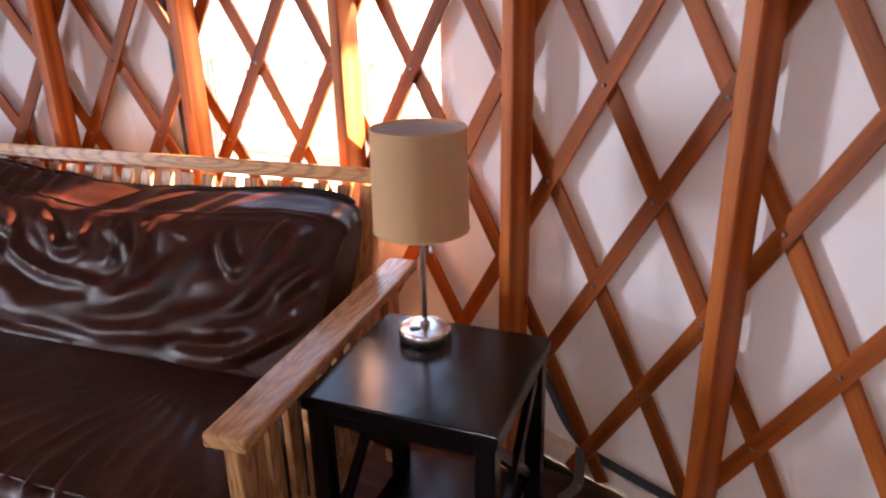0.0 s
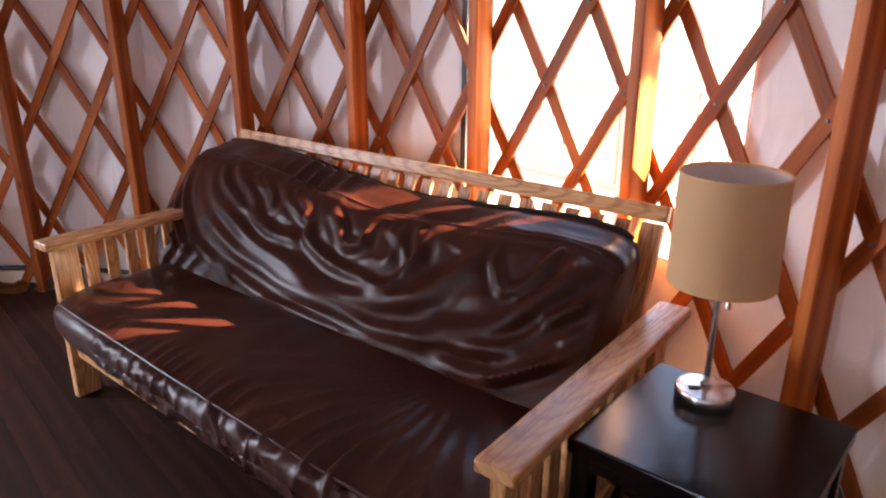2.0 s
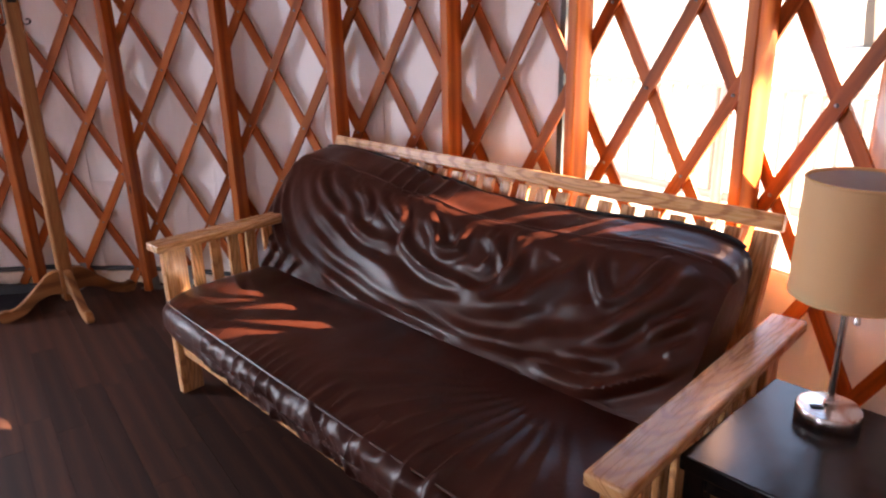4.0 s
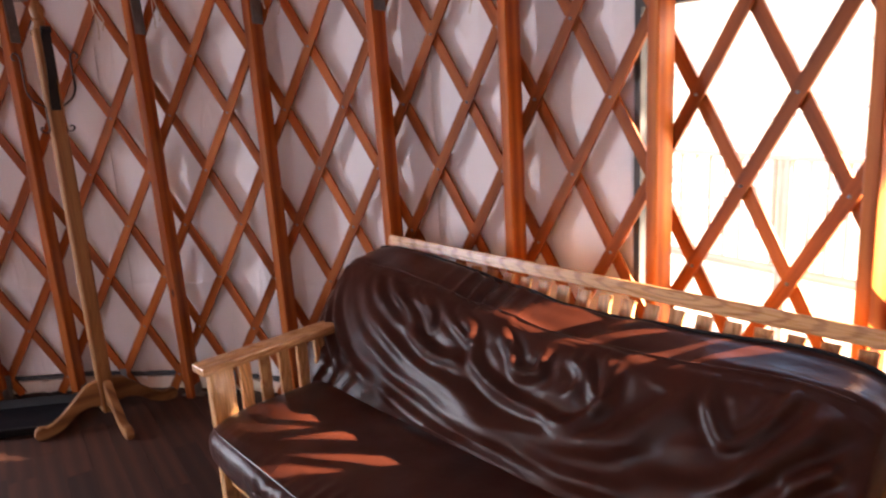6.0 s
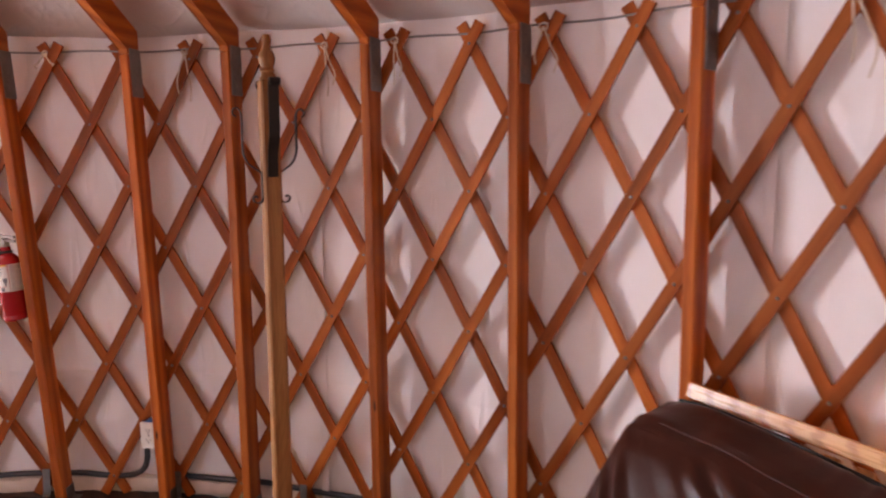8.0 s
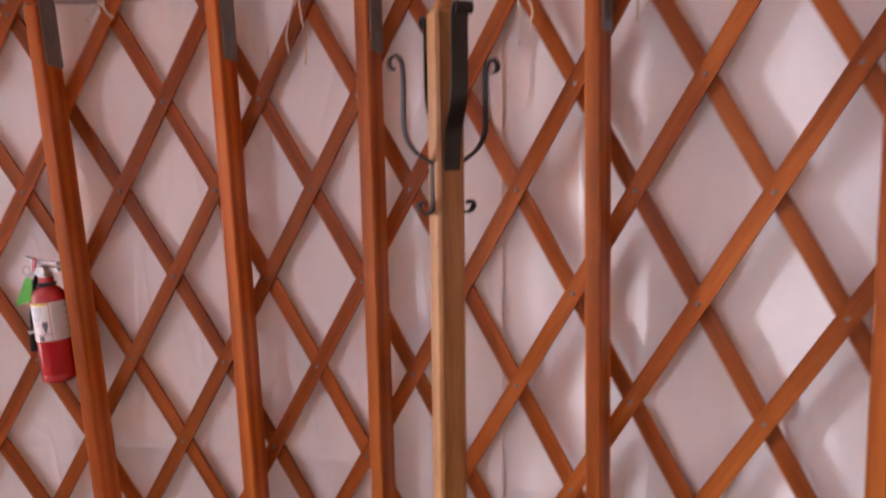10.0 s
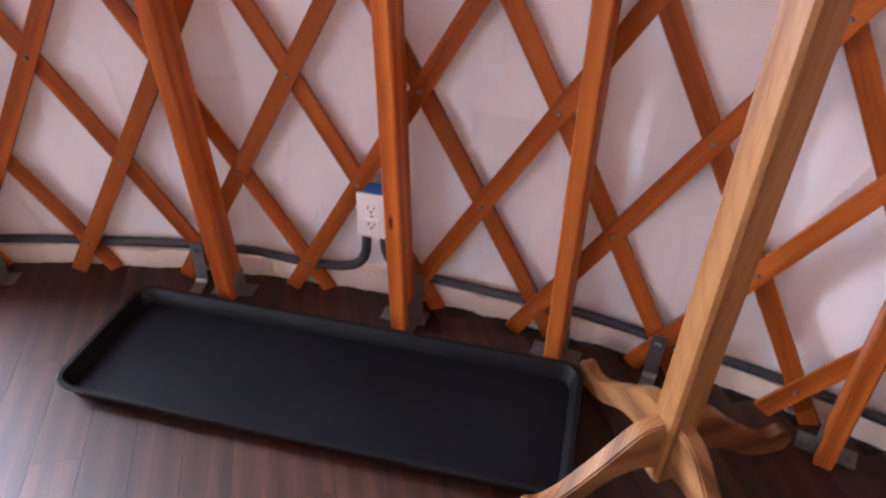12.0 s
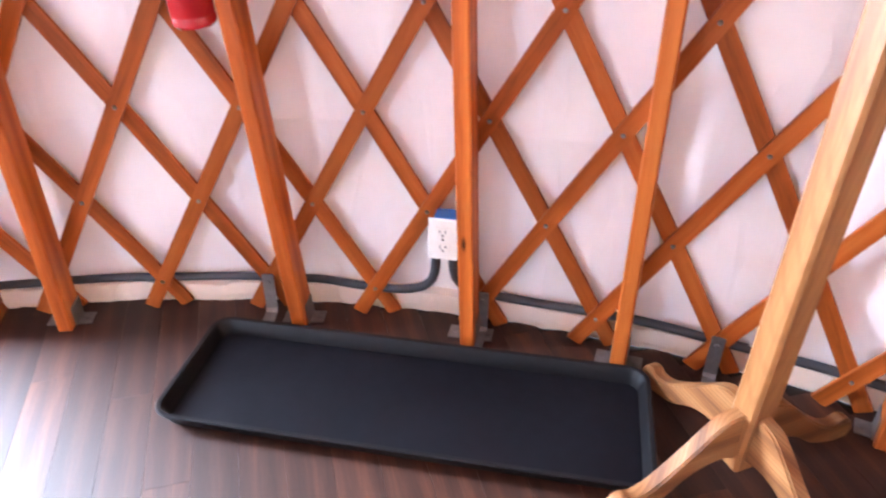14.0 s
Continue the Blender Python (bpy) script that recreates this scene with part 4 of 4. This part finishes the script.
def hook_bm(line, w, t):
    """A flat iron strap bent along a line of (out, up) points."""
    return tube([(p[0], 0, p[1]) for p in curve_points([(a, b, 0) for a, b in line], 5)], 0, flat=(w, t), across=(0, 1, 0))


def big_hook():
    bm = hook_bm([(0.031, 1.345), (0.031, 1.40), (0.0315, 1.44), (0.045, 1.452), (0.075, 1.475), (0.092, 1.51), (0.094, 1.56), (0.0935, 1.62), (0.097, 1.652), (0.11, 1.665), (0.122, 1.656), (0.122, 1.642), (0.112, 1.636)], 0.02, 0.004)
    return bm


def tall_hook():
    return hook_bm([(0.031, 1.43), (0.033, 1.445), (0.037, 1.47), (0.045, 1.52), (0.068, 1.565), (0.076, 1.61), (0.077, 1.7), (0.078, 1.735), (0.086, 1.757), (0.1, 1.76), (0.106, 1.748), (0.098, 1.738)], 0.036, 0.005)


def small_hook():
    return hook_bm([(0.031, 1.44), (0.031, 1.38), (0.033, 1.348), (0.045, 1.338), (0.06, 1.343), (0.064, 1.356), (0.056, 1.363), (0.049, 1.357)], 0.02, 0.004)


for k in range(4):
    h = part("hook", big_hook() if k % 2 else tall_hook(), IRON, rack, "curled black iron coat hook", True)
    h.matrix_basis = LEAN @ Matrix.Rotation(radians(90 * k), 4, "Z")
    if k % 2:
        peg = part("peg", small_hook(), IRON, rack, "small curled black iron hook", True)
        peg.matrix_basis = h.matrix_basis

# ---- boot tray ----
TRAY = Matrix.Translation(((-2.213 - 1.531) / 2 - 0.005, (2.052 + 3.007) / 2 - 0.006, 0)) @ Matrix.Rotation(math.atan2(0.674, 0.901), 4, "Z")


def rounded(w, d, r, n=6):
    out = []
    for cx, cy, a0 in ((w / 2 - r, d / 2 - r, 0), (-w / 2 + r, d / 2 - r, 90), (-w / 2 + r, -d / 2 + r, 180), (w / 2 - r, -d / 2 + r, 270)):
        for k in range(n + 1):
            a = radians(a0 + 90 * k / n)
            out.append((cx + r * math.cos(a), cy + r * math.sin(a)))
    return out


tray = thing("boot_tray", "long shallow black plastic boot tray on the floor", "boot tray", at=TRAY)
bm = bmesh.new()
loops = []
for w, d, r, z in ((1.085, 0.315, 0.03, 0.001), (1.095, 0.325, 0.035, 0.004), (1.118, 0.348, 0.042, 0.04), (1.135, 0.365, 0.05, 0.042), (1.137, 0.367, 0.05, 0.0455), (1.133, 0.363, 0.05, 0.048),
                   (1.114, 0.344, 0.04, 0.047), (1.108, 0.338, 0.038, 0.043), (1.088, 0.318, 0.033, 0.008)):
    loops.append([bm.verts.new((x, y, z)) for x, y in rounded(w, d, r)])
for a, b in zip(loops, loops[1:]):
    for k in range(len(a)):
        bm.faces.new((a[k], a[(k + 1) % len(a)], b[(k + 1) % len(a)], b[k]))
bm.faces.new(loops[0][::-1])
part("rim", bm, RUBBER, tray, "raised glossy rim", True)
bm = bmesh.new()
xs, ys = 56, 18
grid = [[bm.verts.new((-0.542 + 1.084 * i / xs, -0.157 + 0.314 * j / ys, 0.0072 + 0.0012 * noise.noise((i * 0.2, j * 0.25, 1)))) for j in range(ys + 1)] for i in range(xs + 1)]
for i in range(xs):
    for j in range(ys):
        bm.faces.new((grid[i][j], grid[i + 1][j], grid[i + 1][j + 1], grid[i][j + 1]))
part("bottom", bm, TRAY_BOTTOM, tray, "dull scuffed bottom", True)

# ---- fire extinguisher ----
EXT = wall_pose(-18.24, R - 0.085, 0.82) @ Matrix.Rotation(radians(-4), 4, "Y")
ext = thing("fire_extinguisher", "red fire extinguisher with a white label on a stud", "extinguisher", at=EXT)
tank = part("cylinder", lathe([(0, 0.0), (0.04, 0.0), (0.0465, 0.006), (0.048, 0.02), (0.0472, 0.022), (0.0472, 0.026), (0.048, 0.028), (0.048, 0.245), (0.044, 0.263), (0.032, 0.277), (0.021, 0.284), (0.021, 0.31), (0, 0.31)], 40), RED, ext, smooth=True)
bm = bmesh.new()
n, a0, a1 = 24, radians(175), radians(395)
cols = [[bm.verts.new((0.0486 * math.cos(a0 + (a1 - a0) * k / n), 0.0486 * math.sin(a0 + (a1 - a0) * k / n), z)) for z in (0.127, 0.239)] for k in range(n + 1)]
for a, b in zip(cols, cols[1:]):
    bm.faces.new((a[0], b[0], b[1], a[1]))
label = part("label", bm, PAPER, tank, "white printed label")


def strip(a0, a1, z0, z1, mat):
    bm = bmesh.new()
    n = 8
    cols = [[bm.verts.new((0.0491 * math.cos(radians(a0 + (a1 - a0) * k / n)), 0.0491 * math.sin(radians(a0 + (a1 - a0) * k / n)), z)) for z in (z0, z1)] for k in range(n + 1)]
    for a, b in zip(cols, cols[1:]):
        bm.faces.new((a[0], b[0], b[1], a[1]))
    return finish("print", bm, mat, tank)


strip(212, 294, 0.232, 0.2385, YELLOW)
strip(296, 298, 0.127, 0.239, RED)
strip(212, 296, 0.1475, 0.149, RED)
strip(212, 272, 0.174, 0.1752, RED)
for a0, a1, z0, z1 in ((200, 245, 0.222, 0.2245), (205, 240, 0.215, 0.217), (203, 244, 0.2085, 0.2105), (205, 238, 0.198, 0.2005), (203, 232, 0.191, 0.193), (207, 228, 0.184, 0.186),
                       (238, 256, 0.166, 0.184), (243, 252, 0.153, 0.166), (222, 240, 0.1295, 0.144)):
    strip(a0 + 32, a1 + 32, z0, z1, INK)
for k in range(14):
    strip(304, 362 - 9 * (k % 3), 0.132 + 0.0074 * k, 0.1358 + 0.0074 * k, GREY_INK)
valve = box((0.03, 0.034, 0.04), (0, 0, 0.325), 0.005)
join(valve, lathe([(0.012, 0), (0.0145, 0.004), (0.0145, 0.014), (0, 0.016)], 20, m=Matrix.Translation((0.004, -0.016, 0.33)) @ Matrix.Rotation(radians(90), 4, "X")))
part("valve", valve, STEEL, ext, "dull metal valve with a small gauge", True)
part("collar", lathe([(0.022, 0.284), (0.027, 0.286), (0.027, 0.292), (0.022, 0.294)], 24), IRON, ext, smooth=True)
for z0, z1 in ((0.352, 0.372), (0.335, 0.318)):
    part("handle", tube([(0.045, 0, z0 - 0.006), (0.0, -0.004, z0 + 0.002), (-0.045, -0.01, z1)], 0, flat=(0.022, 0.009)), STEEL, ext, "bent steel lever")
part("pull_pin", tube([(-0.034 + 0.011 * math.cos(k * 0.6), -0.03, 0.335 + 0.013 * math.sin(k * 0.6)) for k in range(11)], 0.0018, 6), STEEL, ext, smooth=True)
part("seal", box((0.012, 0.004, 0.042), (0, 0, 0), 0.001, m=Matrix.Translation((-0.012, -0.026, 0.35)) @ Matrix.Rotation(radians(14), 4, "Y")), RED, ext, "red plastic seal")
part("hose", tube(curve_points([(-0.012, 0.012, 0.322), (-0.042, 0.016, 0.3), (-0.06, 0.012, 0.23), (-0.064, 0.006, 0.15)], 8), 0.008, 10), RUBBER, ext, "black rubber hose", True)
nozzle = part("nozzle", lathe([(0, 0), (0.0135, 0), (0.011, 0.05), (0.009, 0.06), (0, 0.06)], 16, (-0.066, 0.004, 0.092)), RUBBER, ext, smooth=True)
part("band", lathe([(0.0098, 0), (0.0118, 0.001), (0.0118, 0.008), (0.0098, 0.009)], 16, (-0.066, 0.004, 0.145)), PAPER, nozzle, "white band", True)
bm = bmesh.new()
for y in (-0.036, -0.0345):
    bm.faces.new([bm.verts.new((x, y, z)) for x, z in ((-0.022, 0.312), (-0.034, 0.318), (-0.042, 0.306), (-0.078, 0.236), (-0.032, 0.246), (-0.018, 0.298))])
bm.faces.ensure_lookup_table()
for k in range(6):
    a, b = bm.faces[0].verts, bm.faces[1].verts
    bm.faces.new((a[k], a[(k + 1) % 6], b[(k + 1) % 6], b[k]))
    bm.faces.ensure_lookup_table()
part("tag", bm, GREEN, ext, "bright green folded paper tag")
part("wall_bracket", box((0.05, 0.03, 0.2), (0.02, 0.06, 0.16), 0.003), IRON, ext)

# ---- outdoors, seen through the window ----
def hill(x, y):
    r = math.hypot(x, y)
    far = max(0.0, min(1.0, (r - 9) / 60))
    side = max(0.0, (x * 0.45 + y * 0.9) / max(r, 0.1))
    return -0.55 + 14 * side * far * far * (3 - 2 * far) + 0.5 * far * noise.noise((x * 0.05, y * 0.05, 2)) + 0.06 * noise.noise((x * 0.6, y * 0.6, 4))


bm = bmesh.new()
rings = []
for r in (0, 3.0, 4.5, 6, 8, 10, 13, 17, 22, 28, 36, 46, 60, 80, 120, 250, 600, 1500):
    n = 72
    rings.append([bm.verts.new((r * math.cos(2 * math.pi * k / n), r * math.sin(2 * math.pi * k / n), hill(r * math.cos(2 * math.pi * k / n), r * math.sin(2 * math.pi * k / n)))) for k in range(n)] if r else [bm.verts.new((0, 0, -0.55))])
for a, b in zip(rings, rings[1:]):
    for k in range(72):
        if len(a) == 1:
            bm.faces.new((a[0], b[k], b[(k + 1) % 72]))
        else:
            bm.faces.new((a[k], b[k], b[(k + 1) % 72], a[(k + 1) % 72]))
ground = finish("ground", bm, EARTH, smooth=True)
tagged(ground, "dry pale earth rising to a hillside outside", "ground", kind="structure")

YARD = wall_pose(11, R)     # outside the window: x to the right, y away from the wall
deck = thing("deck_railing", "reddish wooden deck railing outside the window, paled for the glare", "railing", at=YARD)
part("top_rail", box((7.0, 0.09, 0.04), (0, 2.9, 0.82), 0.004), DECK, deck)
part("bottom_rail", box((7.0, 0.04, 0.07), (0, 2.9, 0.0), 0.004), DECK, deck)
for k in range(5):
    part("post", box((0.09, 0.09, 1.45), (-3.4 + 1.7 * k, 2.9, 0.075), 0.004), DECK, deck)
for k in range(52):
    part("baluster", box((0.028, 0.028, 0.77), (-3.35 + 0.13 * k, 2.9, 0.415), 0.002), DECK, deck)


def tree(x, y, tall, seed):
    rnd = random.Random(seed)
    t = thing("tree", "bare-limbed tree with sparse dry leaves on the hillside", "tree", "trees outside", Matrix.Translation((x, y, hill(x, y) - 0.1)))
    bm = bmesh.new()
    tips = []

    def limb(p, d, length, r, depth):
        pts = [p]
        for k in range(4):
            d = (d + Vector((rnd.uniform(-0.22, 0.22), rnd.uniform(-0.22, 0.22), rnd.uniform(-0.05, 0.15)))).normalized()
            pts.append(pts[-1] + d * length / 4)
        rings = []
        for k, q in enumerate(pts):
            rr = r * (1 - 0.6 * k / 4)
            rings.append([bm.verts.new(q + Vector((rr * math.cos(a), rr * math.sin(a), 0))) for a in (0, 1.26, 2.51, 3.77, 5.03)])
        for a, b in zip(rings, rings[1:]):
            for k in range(5):
                bm.faces.new((a[k], a[(k + 1) % 5], b[(k + 1) % 5], b[k]))
        if depth:
            for _ in range(4):
                q = pts[rnd.randint(2, 4)]
                limb(q, (d + Vector((rnd.uniform(-1, 1), rnd.uniform(-1, 1), rnd.uniform(0, 0.7)))).normalized(), length * 0.62, r * 0.5, depth - 1)
        else:
            tips.extend(pts[1:])

    limb(Vector((0, 0, 0)), Vector((0, 0, 1)), tall * 0.5, tall * 0.028, 3)
    part("trunk", bm, BARK, t)
    bm = bmesh.new()
    for p in tips:
        for _ in range(4):
            q = p + Vector((rnd.gauss(0, 0.22), rnd.gauss(0, 0.22), rnd.gauss(0, 0.2)))
            e = Euler((rnd.uniform(0, 6), rnd.uniform(0, 6), rnd.uniform(0, 6))).to_matrix()
            bm.faces.new([bm.verts.new(q + e @ Vector(c)) for c in ((-0.07, 0, 0), (0, -0.03, 0.01), (0.07, 0, 0), (0, 0.03, 0.01))])
    part("crown", bm, SCRUB, t, "sparse dry leaves")


for x, y, h, s in ((6.5, 13.5, 6.0, 1), (10.5, 15.0, 7.0, 2), (3.0, 19.0, 6.0, 3), (14.0, 20.0, 7.5, 4), (9.0, 27.0, 8.0, 5), (18, 16, 6, 6)):
    tree(x, y, h, s)

def shade_tree(x, y, low, high, reach, seed):
    """A leafy tree added out of view; its crown breaks up the low sun."""
    rnd = random.Random(seed)
    z0 = hill(x, y) - 0.1
    t = thing("tree", "unseen leafy tree added beside the yurt to break up the sun", "tree", "trees outside", Matrix.Translation((x, y, z0)))
    bm = tube([(0.05 * math.sin(k), 0.04 * math.cos(k * 1.3), (high - z0) * 0.8 * k / 8) for k in range(9)], 0.09, 8)
    for k in range(9):
        a = k * 2.4
        base = Vector((0, 0, low - z0 + 0.1 + (high - low) * 0.05 * k))
        join(bm, tube(curve_points([base, base + Vector((math.cos(a) * reach * 0.4, math.sin(a) * reach * 0.4, 0.3)), base + Vector((math.cos(a) * reach * 0.85, math.sin(a) * reach * 0.85, 0.75))], 3), 0.025, 5))
    part("trunk", bm, BARK, t)
    bm = bmesh.new()
    mid, half = (low + high) / 2 - z0, (high - low) / 2
    while len(bm.faces) < 6500:
        p = Vector((rnd.uniform(-1, 1), rnd.uniform(-1, 1), rnd.uniform(-1, 1)))
        if p.length > 1 or noise.noise(p * 2.6) < -0.22:
            continue
        q = Vector((p.x * reach, p.y * reach, mid + p.z * half))
        e = Euler((rnd.uniform(0, 6), rnd.uniform(0, 6), rnd.uniform(0, 6))).to_matrix()
        bm.faces.new([bm.verts.new(q + e @ Vector(c)) for c in ((-0.085, 0, 0), (-0.01, -0.045, 0.012), (0.085, 0, 0), (-0.01, 0.045, 0.012))])
    part("crown", bm, SCRUB, t, "dense small olive leaves")


# placed and seeded to keep sun off the left arm and dapple the back
shade_tree(7.17, 5.09, 4.21, 6.51, 1.67, 84495)

# ---- floor planks ----
floor_base = finish("floor", lathe([(0, -0.004), (FABRIC + 0.04, -0.004), (FABRIC + 0.04, -0.12), (0, -0.12)], 96), GAP)
tagged(floor_base, "dark reddish brown wood plank floor with a satin sheen", "floor", kind="structure")
rnd = random.Random(5)
LAY = Matrix.Rotation(radians(152), 4, "Z")
shapes = {}


def plank_mesh(length):
    key = round(length, 2)
    if key not in shapes:
        bm = box((key - 0.0008, 0.0992, 0.006), (0, 0, -0.003), 0, axis=0)
        me = bpy.data.meshes.new("plank")
        bm.to_mesh(me)
        bm.free()
        me.materials.append(PLANK)
        shapes[key] = me
    return shapes[key]


far_planks = []
count = 0
row = -34
while row <= 34:
    y = row * 0.1
    half = math.sqrt(max(0, (FABRIC + 0.03) ** 2 - (abs(y) + 0.05) ** 2))
    x = -half + 0.01
    step = rnd.uniform(0.25, 0.9)
    while x < half - 0.03:
        length = round(min(step, half - x), 2)
        if length < 0.04:
            break
        p = LAY @ Vector((x + length / 2, y, 0))
        near = p.x < 0.2 and p.y > 1.2 or -0.9 < p.x < 1.2 and 1.5 < p.y < 2.8
        if near and count < 300:
            ob = new("plank", plank_mesh(length))
            ob.parent = floor_base
            ob.matrix_basis = Matrix.Translation(p) @ LAY
            count += 1
        else:
            far_planks.append((length, x + length / 2, y))
        x += length
        step = rnd.choice((0.6, 0.75, 0.9, 0.9))
    row += 1
verts, faces, uvs = [], [], []
for length, x, y in far_planks:
    k, l, w = len(verts), length / 2 - 0.00035, 0.04965
    verts += [LAY @ Vector((x + a * l, y + b * w, z)) for z in (-0.0035, 0.0) for a, b in ((-1, -1), (1, -1), (1, 1), (-1, 1))]
    faces += [(k + 4, k + 5, k + 6, k + 7), (k, k + 1, k + 5, k + 4), (k + 1, k + 2, k + 6, k + 5), (k + 2, k + 3, k + 7, k + 6), (k + 3, k, k + 4, k + 7)]
    shift = rnd.uniform(0, 40)
    for f in faces[-5:]:
        uvs += [(shift + (-l if (v - k) % 4 in (0, 3) else l), shift + (w if (v - k) % 4 > 1 else -w)) for v in f]
me = bpy.data.meshes.new("planks")
me.from_pydata(verts, [], faces)
me.uv_layers.new().data.foreach_set("uv", [c for p in uvs for c in p])
me.materials.append(PLANK)
others = new("planks", me)
others.parent = floor_base
tagged(others, kind="stuff")
